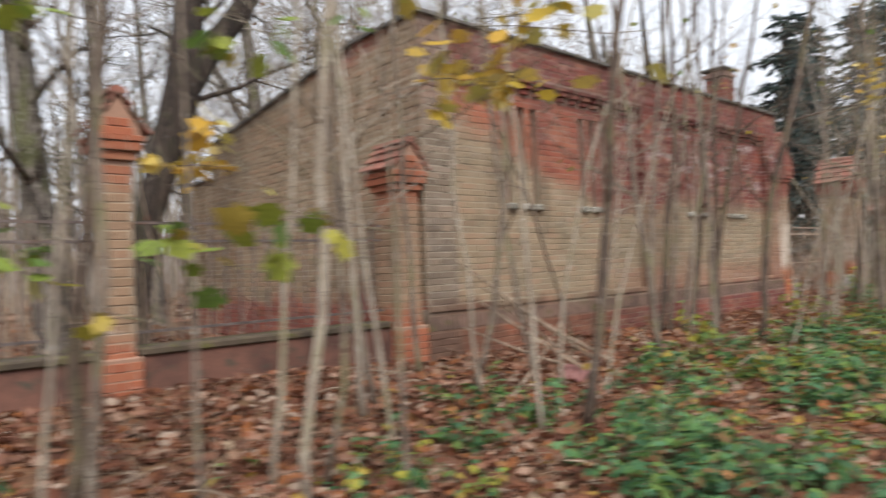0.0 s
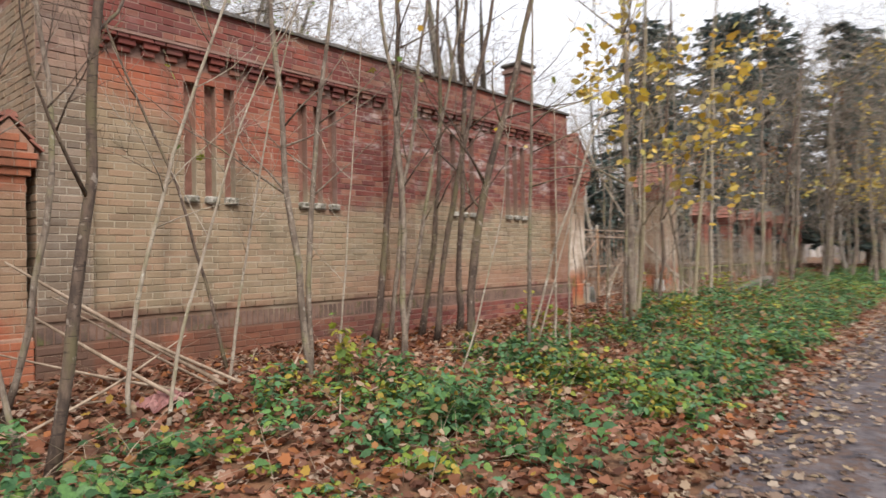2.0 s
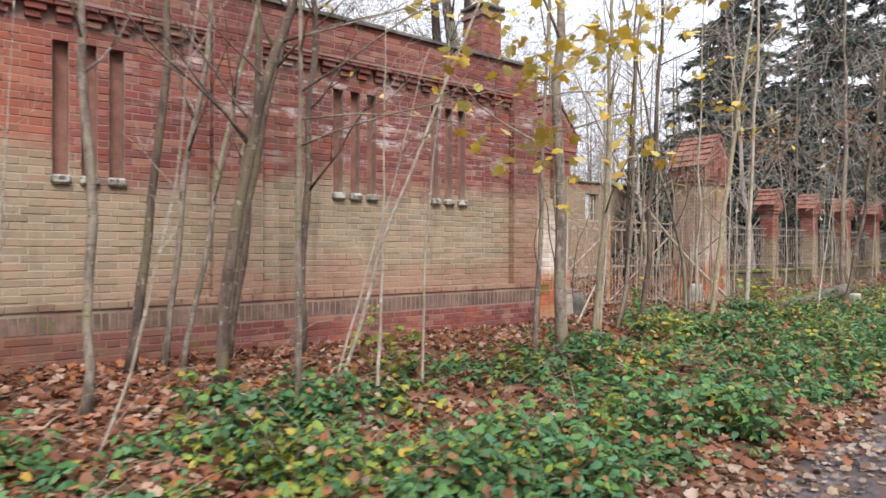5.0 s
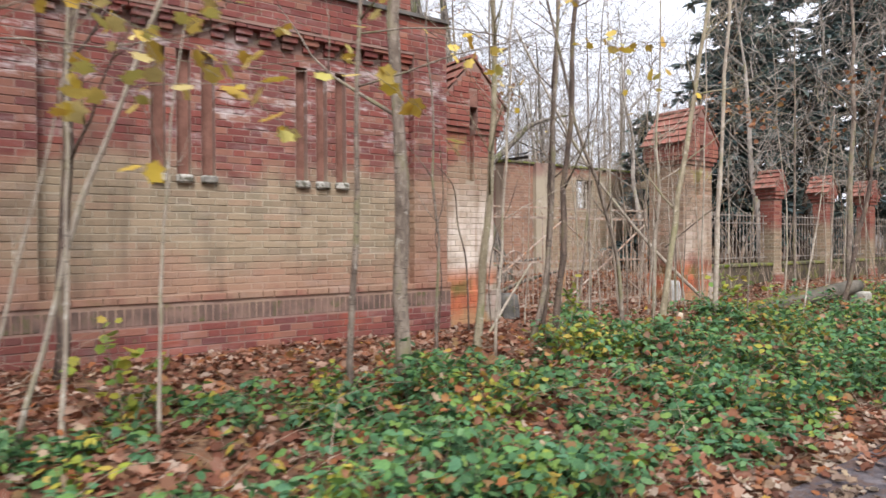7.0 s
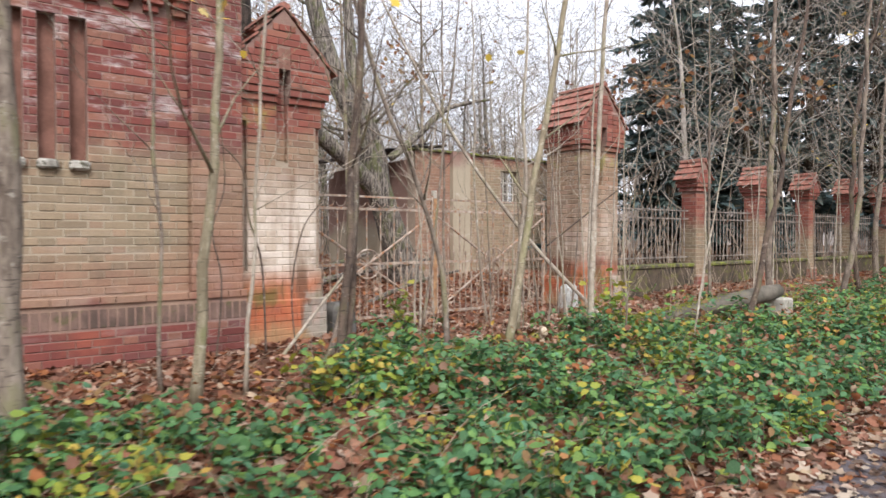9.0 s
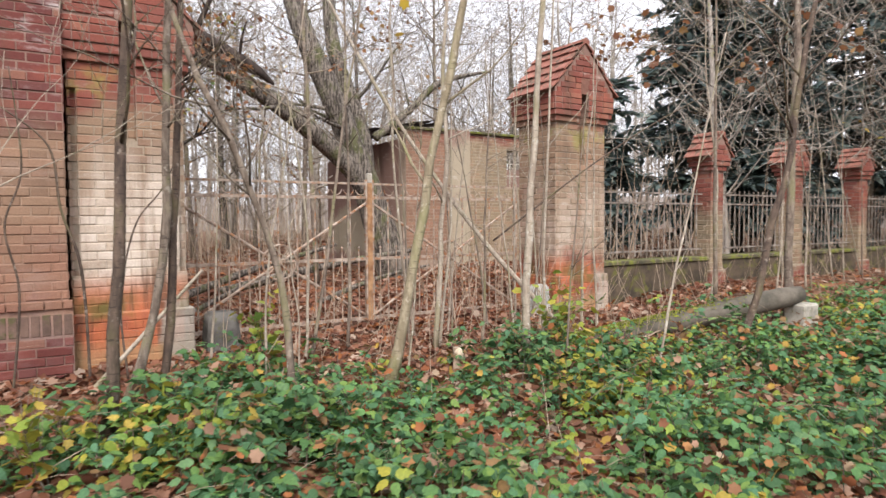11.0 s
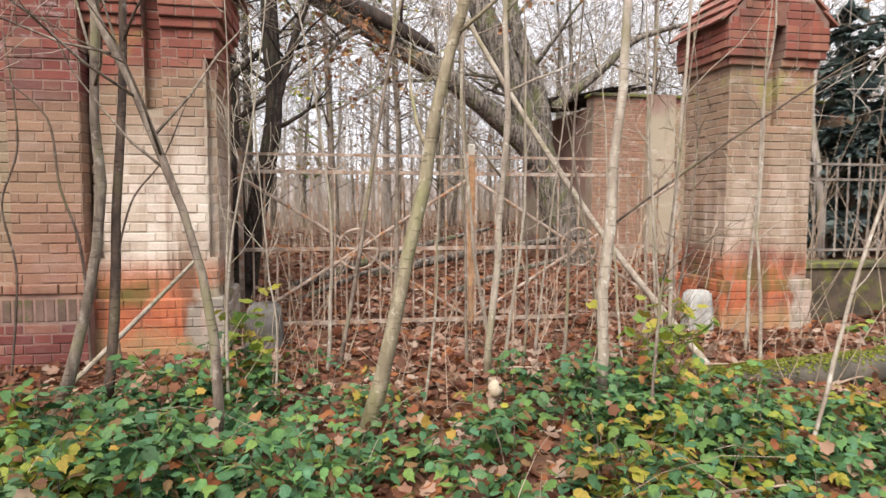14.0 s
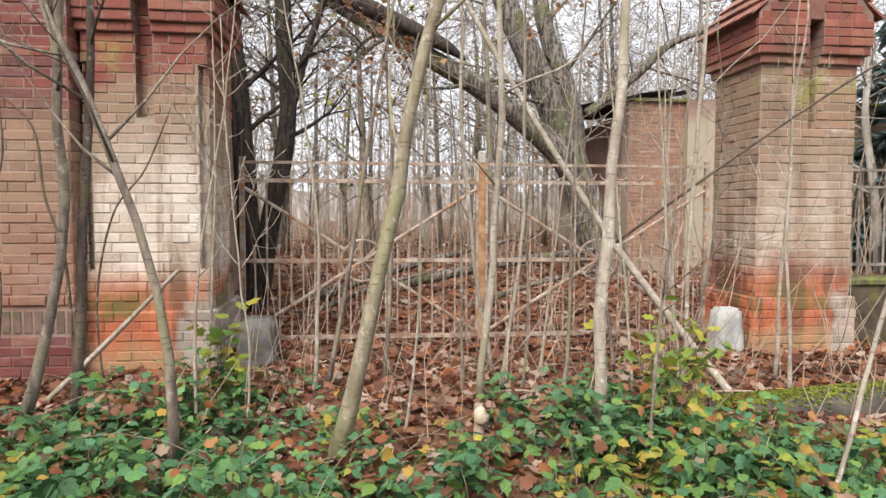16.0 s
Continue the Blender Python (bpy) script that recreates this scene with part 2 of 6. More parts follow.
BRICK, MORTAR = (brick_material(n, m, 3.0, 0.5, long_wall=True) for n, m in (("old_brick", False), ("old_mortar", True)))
PIER_BRICK, PIER_MORTAR = (brick_material(n, m, 2.2, 0.5, 0.85, foot=10.615, strength=0.7) for n, m in (("pier_brick", False), ("pier_mortar", True)))
SIDE_BRICK, SIDE_MORTAR = (brick_material(n, m, 3.95, 0.7, strength=0.85) for n, m in (("side_brick", False), ("side_mortar", True)))
FAR_BRICK, FAR_MORTAR = (brick_material(n, m, 2.6, 0.75, 0.5, foot=16.225, strength=0.72) for n, m in (("gate_pier_brick", False), ("gate_pier_mortar", True)))
RED_BRICK, RED_MORTAR = (brick_material(n, m, 1.5, 0.4) for n, m in (("red_brick", False), ("red_mortar", True)))
SOLDIER = simple_material("mossy_soldier_brick", (0.09, 0.062, 0.05), (0.21, 0.135, 0.105), 3.5, 50, extra=(0.10, 0.095, 0.04), amount=(0.52, 0.68))
GLOW_BRICK, GLOW_MORTAR = (brick_material(n, m, 1.9, 0.55, strength=0.75, glow=0.45) for n, m in (("orange_brick", False), ("orange_mortar", True)))
SILL = simple_material("stained_sill_stone", (0.15, 0.14, 0.12), (0.42, 0.40, 0.35), 9, 60, extra=(0.09, 0.085, 0.06), amount=(0.5, 0.62))
TILE = simple_material("clay_roof_tile", (0.215, 0.082, 0.06), (0.33, 0.145, 0.108), 5, 50, extra=(0.12, 0.085, 0.06), amount=(0.48, 0.64))
COPING = simple_material("dark_coping_stone", (0.06, 0.055, 0.05), (0.13, 0.12, 0.11), 4, 40, extra=(0.10, 0.10, 0.04))
STONE = simple_material("weathered_stone", (0.36, 0.33, 0.28), (0.55, 0.52, 0.46), 5, 60, extra=(0.16, 0.15, 0.10))
DIRTY_WALL = simple_material("dirty_base_wall", (0.045, 0.036, 0.026), (0.1, 0.075, 0.052), 4, 50, extra=(0.115, 0.115, 0.03), amount=(0.5, 0.68))
BASE_BRICK = simple_material("sooty_base_brick", (0.085, 0.045, 0.036), (0.165, 0.08, 0.058), 4, 50, extra=(0.07, 0.06, 0.045))
WHITEWASH = simple_material("old_whitewash", (0.3, 0.3, 0.28), (0.5, 0.5, 0.475), 5, 60, extra=(0.27, 0.27, 0.21))
DARK_STONE = simple_material("dark_granite", (0.065, 0.062, 0.056), (0.14, 0.132, 0.12), 6, 60, extra=(0.12, 0.12, 0.04))
CONCRETE = simple_material("old_concrete", (0.055, 0.05, 0.038), (0.13, 0.113, 0.09), 4, 60, extra=(0.11, 0.115, 0.03), amount=(0.6, 0.74))
MOSSY = simple_material("mossy_concrete", (0.06, 0.055, 0.036), (0.12, 0.105, 0.066), 3, 50, extra=(0.15, 0.165, 0.03), amount=(0.44, 0.6))
IRON = simple_material("rusty_iron", (0.21, 0.155, 0.12), (0.48, 0.4, 0.33), 9, 80, 0.7, 0.2, None, 0.3, 0.003, (0.34, 0.16, 0.07), (0.5, 0.64))
DARK_IRON = simple_material("dark_rusty_iron", (0.07, 0.055, 0.05), (0.16, 0.13, 0.12), 9, 80, 0.7, 0.2, None, 0.3, 0.003, (0.20, 0.09, 0.05))
BARK = bark_material("young_bark", (0.11, 0.085, 0.067), (0.28, 0.23, 0.185), (0.15, 0.145, 0.065), (0.34, 0.31, 0.26))
PALE_BARK = bark_material("pale_bark", (0.25, 0.205, 0.16), (0.44, 0.39, 0.32), (0.19, 0.17, 0.09), (0.52, 0.49, 0.43))
BROWN_BARK = bark_material("brown_bark", (0.06, 0.045, 0.037), (0.16, 0.115, 0.088), (0.11, 0.10, 0.05), (0.28, 0.24, 0.20))
OLD_BARK = bark_material("furrowed_bark", (0.05, 0.042, 0.036), (0.225, 0.195, 0.165), (0.10, 0.11, 0.04), (0.30, 0.28, 0.24), True)
DARK_BARK = bark_material("dark_furrowed_bark", (0.02, 0.016, 0.014), (0.062, 0.046, 0.037), (0.05, 0.05, 0.028), (0.1, 0.09, 0.078), True)
BLACK_BARK = simple_material("black_dead_wood", (0.022, 0.017, 0.015), (0.07, 0.052, 0.043), 9, 45, 0.9, 0, (1, 1, 0.22), 0.9, 0.02)
DEAD_WOOD = simple_material("dead_wood", (0.21, 0.155, 0.11), (0.38, 0.30, 0.225), 9, 60, 0.9, 0, (1, 1, 0.4), 0.5, 0.008)
ROAD = simple_material("damp_track", (0.04, 0.033, 0.038), (0.125, 0.108, 0.112), 5.5, 32, 0.85, 0, None, 1.0, 0.035, (0.085, 0.055, 0.045), (0.47, 0.6))
SOIL = simple_material("leaf_litter_soil", (0.075, 0.04, 0.024), (0.17, 0.085, 0.045), 3.5, 45, 0.95, 0, None, 0.8, 0.03, (0.20, 0.12, 0.065), (0.52, 0.66))
FALLEN = leaf_material("fallen_leaves", [(0.23, 0.092, 0.05), (0.3, 0.13, 0.074), (0.16, 0.066, 0.04), (0.36, 0.195, 0.13), (0.26, 0.115, 0.068), (0.44, 0.285, 0.205), (0.205, 0.082, 0.05), (0.335, 0.13, 0.052), (0.46, 0.35, 0.27), (0.125, 0.055, 0.036), (0.28, 0.14, 0.095)], 0.75)
BRAMBLE = leaf_material("bramble_leaves", [(0.078, 0.175, 0.06), (0.105, 0.22, 0.072), (0.06, 0.14, 0.06), (0.155, 0.25, 0.062), (0.09, 0.2, 0.088), (0.125, 0.235, 0.065), (0.07, 0.165, 0.075), (0.13, 0.24, 0.105), (0.045, 0.105, 0.043), (0.22, 0.135, 0.062), (0.09, 0.205, 0.11)], 0.6, True)
ROADSIDE = leaf_material("damp_tan_leaves", [(0.36, 0.28, 0.21), (0.28, 0.2, 0.15), (0.22, 0.145, 0.105), (0.45, 0.37, 0.29), (0.31, 0.22, 0.15), (0.18, 0.115, 0.085), (0.4, 0.31, 0.2)], 0.75)
LIME = leaf_material("yellow_green_leaves", [(0.19, 0.26, 0.045), (0.25, 0.29, 0.045), (0.33, 0.31, 0.05), (0.13, 0.22, 0.05), (0.38, 0.29, 0.06)], 0.5, True)
YELLOW = leaf_material("yellow_maple_leaves", [(0.60, 0.43, 0.06), (0.64, 0.48, 0.12), (0.52, 0.35, 0.06), (0.58, 0.36, 0.06), (0.50, 0.44, 0.12), (0.62, 0.50, 0.2)])
RUSSET = leaf_material("russet_leaves", [(0.26, 0.12, 0.06), (0.36, 0.17, 0.08), (0.20, 0.09, 0.05), (0.40, 0.24, 0.10)])
NEEDLES = leaf_material("spruce_needles", [(0.095, 0.135, 0.135), (0.13, 0.175, 0.168), (0.075, 0.105, 0.11), (0.17, 0.215, 0.19), (0.11, 0.155, 0.13)])
BLACKISH = simple_material("tarred_roof", (0.02, 0.018, 0.017), (0.06, 0.05, 0.045), 4, 40)
# dark brown for the vent backs and the niche head's painted shade
SLOT = simple_material("dark_slot_brown", (0.15, 0.072, 0.052), (0.24, 0.12, 0.09), 5, 50)


# ---- helpers for meshes ----
def mesh_object(name, verts, faces, material, parent=None, smooth=False):
    me = bpy.data.meshes.new(name)
    me.from_pydata([tuple(v) for v in verts], [], [tuple(f) for f in faces])
    me.materials.append(material)
    if smooth:
        me.polygons.foreach_set("use_smooth", [True] * len(me.polygons))
    ob = new(name, me)
    if parent:
        ob.parent = parent
    return ob


def part(name, bm, material, parent, label="", smooth=False):
    """Links a bmesh as one mesh object under a thing or a part."""
    me = bpy.data.meshes.new(name)
    bmesh.ops.recalc_face_normals(bm, faces=bm.faces)
    bm.to_mesh(me)
    bm.free()
    me.materials.append(material)
    if smooth:
        me.polygons.foreach_set("use_smooth", [True] * len(me.polygons))
    ob = new(name, me)
    ob.parent = parent
    return tagged(ob, label)


def empty(name, at, label, category, group="", kind=""):
    ob = new(name)
    ob.location = at
    return tagged(ob, label, category, group, kind)


def box(bm, x0, x1, y0, y1, z0, z1, bevel=0.0):
    made = bmesh.ops.create_cube(bm, size=1)["verts"]
    bmesh.ops.scale(bm, vec=(x1 - x0, y1 - y0, z1 - z0), verts=made)
    bmesh.ops.translate(bm, vec=((x0 + x1) / 2, (y0 + y1) / 2, (z0 + z1) / 2), verts=made)
    if bevel:
        edges = {e for v in made for e in v.link_edges}
        bmesh.ops.bevel(bm, geom=list(edges), offset=bevel, segments=1, affect="EDGES")
    return made


def boxed(*boxes, bevel=0.0):
    bm = bmesh.new()
    for b in boxes:
        box(bm, *b, bevel)
    return bm


def tube_mesh(paths, sides=6):
    """Verts and faces of tapered tubes: each path is a list of (point, radius)."""
    verts, faces = [], []
    for path in paths:
        base = len(verts)
        for i, (p, r) in enumerate(path):
            a, b = path[max(i - 1, 0)][0], path[min(i + 1, len(path) - 1)][0]
            d = (Vector(b) - Vector(a)).normalized()
            u = d.cross(Vector((0, 1, 0.2))).normalized()
            v = d.cross(u)
            for k in range(sides):
                w = 2 * math.pi * k / sides
                verts.append(Vector(p) + u * (r * math.cos(w)) + v * (r * math.sin(w)))
        for i in range(len(path) - 1):
            for k in range(sides):
                n = (k + 1) % sides
                faces.append((base + i * sides + k, base + i * sides + n, base + (i + 1) * sides + n, base + (i + 1) * sides + k))
        faces.append(tuple(base + k for k in reversed(range(sides))))
        faces.append(tuple(base + (len(path) - 1) * sides + k for k in range(sides)))
    return verts, faces


def rod(bm, a, b, r, sides=6):
    """A straight round bar."""
    v, f = tube_mesh([[(a, r), (b, r)]], sides)
    vs = [bm.verts.new(p) for p in v]
    for q in f:
        bm.faces.new([vs[i] for i in q])


# ---- the lie of the land ----
def smooth(a, b, x):
    t = min(max((x - a) / (b - a), 0), 1)
    return t * t * (3 - 2 * t)


def ground_z(x, y):
    z = -0.26 + 0.31 * smooth(-5.4, -0.6, y) + 0.2 * smooth(16.0, 19.0, x) * smooth(-2.0, 0.2, y)
    z += 0.12 * smooth(0.5, -1.5, x) * smooth(-2.0, 0, y)
    rough = smooth(-5.6, -4.8, y)
    z += rough * 0.035 * noise.noise((x * 0.7, y * 0.7, 0)) + rough * 0.05 * noise.noise((x * 0.25, y * 0.25, 3))
    if y > 2:
        z += 0.25 * noise.noise((x * 0.12, y * 0.12, 5)) * smooth(2, 8, y)
    z += 0.02 * noise.noise((x * 0.5, y * 0.5, 9))
    return z


def road_edge(x):
    return -5.55 + 0.055 * x * smooth(0, 6, x) + 0.12 * noise.noise((x * 0.6, 0, 2)) + 0.06 * noise.noise((x * 2.1, 0, 4))


def axis_steps(lo, hi, fine_lo, fine_hi, fine, coarse):
    out, v = [], lo
    while v < hi:
        out.append(v)
        far = max(fine_lo - v, v - fine_hi, 0)
        v += fine + (coarse - fine) * min(far / 30, 1)
    return out + [hi]


gx, gy = axis_steps(-400, 400, -8, 26, 0.28, 25), axis_steps(-400, 400, -8, 6, 0.2, 25)
gverts = [(x, y, ground_z(x, y)) for y in gy for x in gx]
gfaces = [(j * len(gx) + i, j * len(gx) + i + 1, (j + 1) * len(gx) + i + 1, (j + 1) * len(gx) + i) for j in range(len(gy) - 1) for i in range(len(gx) - 1)]
ground = tagged(mesh_object("ground", gverts, gfaces, SOIL, None, True), "brown woodland soil under leaf litter", "ground", kind="structure")

# the track: a strip 6 mm above the ground, wheel-worn, its edge ragged
rx = [-40 + 0.3 * i for i in range(340)]
rverts, rfaces, across = [], [], 14
for x in rx:
    e = road_edge(x)
    for j in range(across + 1):
        y = e - 4.2 * j / across
        rverts.append((x, y, ground_z(x, y) + 0.006 + 0.012 * noise.noise((x * 1.5, y * 1.5, 0)) * (0 < j < across) + 0.006))
for i in range(len(rx) - 1):
    for j in range(across):
        a = i * (across + 1) + j
        rfaces.append((a, a + across + 1, a + across + 2, a + 1))
tagged(mesh_object("road", rverts, rfaces, ROAD, None, True), "dark damp unpaved track beside the undergrowth", "road", kind="structure")

# ---- bricks ----
COURSE, LONG, JOINT = 0.077, 0.26, 0.009
brick_jobs = []  # (parent, material, near point, list of bricks); laid at the end of the file


class Bond:
    """Gathers the bricks of one thing. A brick: centre of its face, right, out, length, height, proud."""

    def __init__(self, parent, material, near, limit=300):
        self.list = []
        brick_jobs.append((parent, material, near, limit, self.list))

    def one(self, at, right, out, length, height=COURSE - JOINT, proud=0.006):
        self.list.append((Vector(at), Vector(right), Vector(out), length, height, proud))

    def face(self, origin, right, out, width, z0, z1, holes=(), proud=0.006, seed=0):
        """Flemish bond over a rectangle; holes: (u0, u1, z0, z1). The rows are counted from z = 0, so that neighbours line up."""
        rnd = random.Random(seed)
        o, right, out = Vector(origin), Vector(right), Vector(out)
        row = round(z0 / COURSE)
        while (row + 0.9) * COURSE <= z1 + 0.02:
            z = (row + 0.5) * COURSE
            spans = [(0, width)]
            for u0, u1, h0, h1 in holes:
                if h0 - 0.02 < z < h1 + 0.02:
                    spans = [s for a, b in spans for s in ((a, min(b, u0)), (max(a, u1), b)) if s[1] - s[0] > 0.03]
            for a, b in spans:
                u = -0.195 * (row % 2)
                stretch = True
                while u < b:
                    w = LONG if stretch else LONG / 2
                    lo, hi = max(u, a), min(u + w, b)
                    if hi - lo > 0.035:
                        c = o + right * ((lo + hi) / 2)
                        self.one((c.x, c.y, z + rnd.uniform(-0.0015, 0.0015)), right, out, hi - lo - JOINT, COURSE - JOINT, proud + rnd.uniform(-0.005, 0.005))
                    u += w
                    stretch = not stretch
            row += 1

    def course(self, origin, right, out, width, z0, z1, shift=0.0, proud=0.006):
        """One course of alternating stretchers and headers at any height."""
        o, right = Vector(origin), Vector(right)
        u, stretch = -shift, True
        while u < width:
            w = LONG if stretch else LONG / 2
            lo, hi = max(u, 0), min(u + w, width)
            if hi - lo > 0.03:
                c = o + right * ((lo + hi) / 2)
                self.one((c.x, c.y, (z0 + z1) / 2), right, out, hi - lo - JOINT, z1 - z0 - JOINT, proud + 0.003 * math.sin(u * 37 + z0 * 91))
            u, stretch = u + w, not stretch

    def soldiers(self, origin, right, out, width, z0, z1, proud=0.006):
        """A row of bricks on end."""
        o, right = Vector(origin), Vector(right)
        n = round(width / COURSE)
        for i in range(n):
            c = o + right * ((i + 0.5) * width / n)
            self.one((c.x, c.y, (z0 + z1) / 2), right, out, width / n - 0.017, z1 - z0 - JOINT, proud)


RIGHT, LEFT, FRONT, BACK, UP = Vector((1, 0, 0)), Vector((-1, 0, 0)), Vector((0, -1, 0)), Vector((0, 1, 0)), Vector((0, 0, 1))

# ---- the long brick building ----
BX0, BX1, BTOP = 0.35, 10.114, 4.06
BAYS = ((0.85, 4.97), (5.525, 9.61))
SLITS = (1.88, 3.45, 6.515, 8.072)
SLIT_W, SLIT_P, SLIT_LOW, SLIT_TOP = 0.14, 0.25, 1.925, 3.245
RECESS, PLINTH = 0.13, 0.655
house = empty("brick_building", (0, 0, 0), "long windowless red brick building with algae-stained walls and slit vents", "building")


# front wall core in mortar colour: pilasters, recessed bays with slits through to a dark back, parapet, plinth
core = []
edges = [BX0, *BAYS[0], *BAYS[1], BX1]
for a, b in ((edges[0], edges[1]), (edges[2], edges[3]), (edges[4], edges[5])):
    core.append((a, b, 0.0, 0.36, PLINTH, 3.59))
for b0, b1 in BAYS:
    cuts = sorted(s + SLIT_P * i for s in SLITS if b0 < s < b1 for i in range(3))
    u = b0
    for c in cuts:
        core.append((u, c, RECESS, 0.36, SLIT_LOW, SLIT_TOP))
        u = c + SLIT_W
    core.append((u, b1, RECESS, 0.36, SLIT_LOW, SLIT_TOP))
    core.append((b0, b1, RECESS, 0.36, PLINTH, SLIT_LOW))
    core.append((b0, b1, RECESS, 0.36, SLIT_TOP, 3.59))
core.append((BX0, BX1, 0.0, 0.36, 3.59, BTOP))
core.append((BX0 - 0.03, BX1 + 0.03, -0.035, 0.36, -0.4, PLINTH))
core_names = ["pilaster"] * 3 + ["wall_panel"] * (len(core) - 5) + ["parapet", "plinth"]
for slab, slab_name in zip(core, core_names):
    part(slab_name, boxed(slab), MORTAR, house)
part("vent_backing", boxed((BX0 + 0.4, BX1 - 0.4, 0.235, 0.365, SLIT_LOW - 0.05, SLIT_TOP + 0.05)), SLOT, house, "dark brown brick back of the slit vents")
bond = Bond(house, BRICK, Vector((9.0, 0, 1.6)))
for n, (a, b) in enumerate(((edges[0], edges[1]), (edges[2], edges[3]), (edges[4], edges[5]))):
    bond.face((a, 0, 0), RIGHT, FRONT, b - a, 9 * COURSE, 3.62, seed=n)
for n, (b0, b1) in enumerate(BAYS):
    holes = [(s + SLIT_P * i - b0, s + SLIT_P * i + SLIT_W - b0, SLIT_LOW, SLIT_TOP) for s in SLITS if b0 < s < b1 for i in range(3)]
    bond.face((b0, RECESS, 0), RIGHT, FRONT, b1 - b0, 9 * COURSE, 3.43, holes, seed=10 + n)
    for x, out in ((b0, RIGHT), (b1, LEFT)):
        bond.face((x, 0 if out is LEFT else RECESS, 0), BACK if out is LEFT else FRONT, out, RECESS, 9 * COURSE, 3.4, seed=20 + n)
    # corbelled dentils under the parapet, three steps
    u, k = b0 + 0.02, 0
    while u < b1 - 0.05:
        w = min(0.15, b1 - u)
        bond.one((u + w / 2, RECESS, 3.44), RIGHT, FRONT, w - 0.02, 0.062, 0.05)
        bond.one((u + w / 2 + 0.02, RECESS, 3.515), RIGHT, FRONT, w + 0.03, 0.066, 0.088)
        u += 0.26
    bond.face((b0, RECESS, 0), RIGHT, FRONT, b1 - b0, 46 * COURSE, 46 * COURSE + 0.08, proud=0.118)
bond.face((BX0, 0, 0), RIGHT, FRONT, BX1 - BX0, 47 * COURSE, BTOP, seed=3)
bond.face((BX0 - 0.03, -0.035, 0), RIGHT, FRONT, BX1 - BX0 + 0.06, -COURSE, 0.36, seed=4)
Bond(house, SOLDIER, Vector((9.0, 0, 0.5)), 60).soldiers((BX0 - 0.03, -0.035, 0), RIGHT, FRONT, BX1 - BX0 + 0.06, 0.4, 0.58, 0.006)
bond.face((BX0 - 0.03, -0.035, 0), RIGHT, FRONT, BX1 - BX0 + 0.06, 8 * COURSE - 0.01, 9 * COURSE, proud=0.022, seed=5)
# east side above and behind the first gate pier
bond.face((BX1, 0, 0), BACK, RIGHT, 1.6, 9 * COURSE, BTOP, seed=6)
# sills of the slit vents
for s in SLITS:
    for i in range(3):
        bm = boxed((s + SLIT_P * i - 0.016, s + SLIT_P * i + SLIT_W + 0.016, RECESS - 0.07, RECESS + 0.1, SLIT_LOW - 0.082, SLIT_LOW + 0.008), bevel=0.02)
        part("sill", bm, SILL, house, "small weathered stone vent sill")

# west wall: parapet falling to the rear, a lower block behind
def prism(pts, x0, x1):
    """A wall slab between x0 and x1 whose outline is given in (y, z)."""
    bm = bmesh.new()
    a = [bm.verts.new((x0, y, z)) for y, z in pts]
    b = [bm.verts.new((x1, y, z)) for y, z in pts]
    bm.faces.new(a), bm.faces.new(b[::-1])
    for i in range(len(pts)):
        j = (i + 1) % len(pts)
        bm.faces.new((a[i], b[i], b[j], a[j]))
    return bm


side_outline = ((0.0, -0.4), (7.1, -0.4), (7.1, 2.9), (6.15, 2.9), (6.15, 3.5), (2.9, 3.86), (1.35, BTOP), (0.0, BTOP))
west_wall = part("west_wall", prism([(y + 0.36 if y == 0 else y, z) for y, z in side_outline], BX0, BX0 + 0.36), SIDE_MORTAR, house, "brick gable side with falling parapet")
wbond = Bond(west_wall, SIDE_BRICK, Vector((0.35, 0.5, 2)))
for y0, y1, top in ((0, 1.35, BTOP), (1.35, 2.9, 3.9), (2.9, 4.5, 3.74), (4.5, 6.15, 3.55), (6.15, 7.1, 2.9)):
    wbond.face((BX0, y1, 0), FRONT, LEFT, y1 - y0, 0, top, seed=int(y0 * 7))
east_wall = part("east_wall", prism([(y + 0.36 if y == 0 else y, z) for y, z in side_outline], BX1 - 0.36, BX1 - 0.002), MORTAR, house)
part("rear_wall", boxed((BX0 + 0.36, BX1 - 0.36, 6.8, 7.1, -0.4, 2.9)), MORTAR, house)
part("roof", prism(((0.3, 3.85), (6.9, 2.75), (6.9, 2.85), (0.3, 3.95)), BX0 + 0.3, BX1 - 0.3), BLACKISH, house, "dark tarred lean-to roof")


def coping_run(a, b, name="coping_stone"):
    """Dark coping slabs along a sloping line, one by one."""
    a, b = Vector(a), Vector(b)
    n = max(1, round((b - a).length / 0.5))
    rnd = random.Random(int(a.x * 10 + b.y * 30))
    for i in range(n):
        p, q = a.lerp(b, i / n), a.lerp(b, (i + 1) / n)
        d = (q - p).normalized()
        side = d.cross(UP).normalized() * 0.22
        bm = bmesh.new()
        p, q = p + d * 0.003, q - d * 0.003
        h = 0.045 + rnd.uniform(-0.006, 0.01)
        low = [bm.verts.new(v) for v in (p - side, q - side, q + side, p + side)]
        high = [bm.verts.new(v + UP * h) for v in (p - side * 0.97, q - side * 0.97, q + side * 0.97, p + side * 0.97)]
        bm.faces.new(low[::-1]), bm.faces.new(high)
        for k in range(4):
            bm.faces.new((low[k], low[(k + 1) % 4], high[(k + 1) % 4], high[k]))
        part(name, bm, COPING, house)


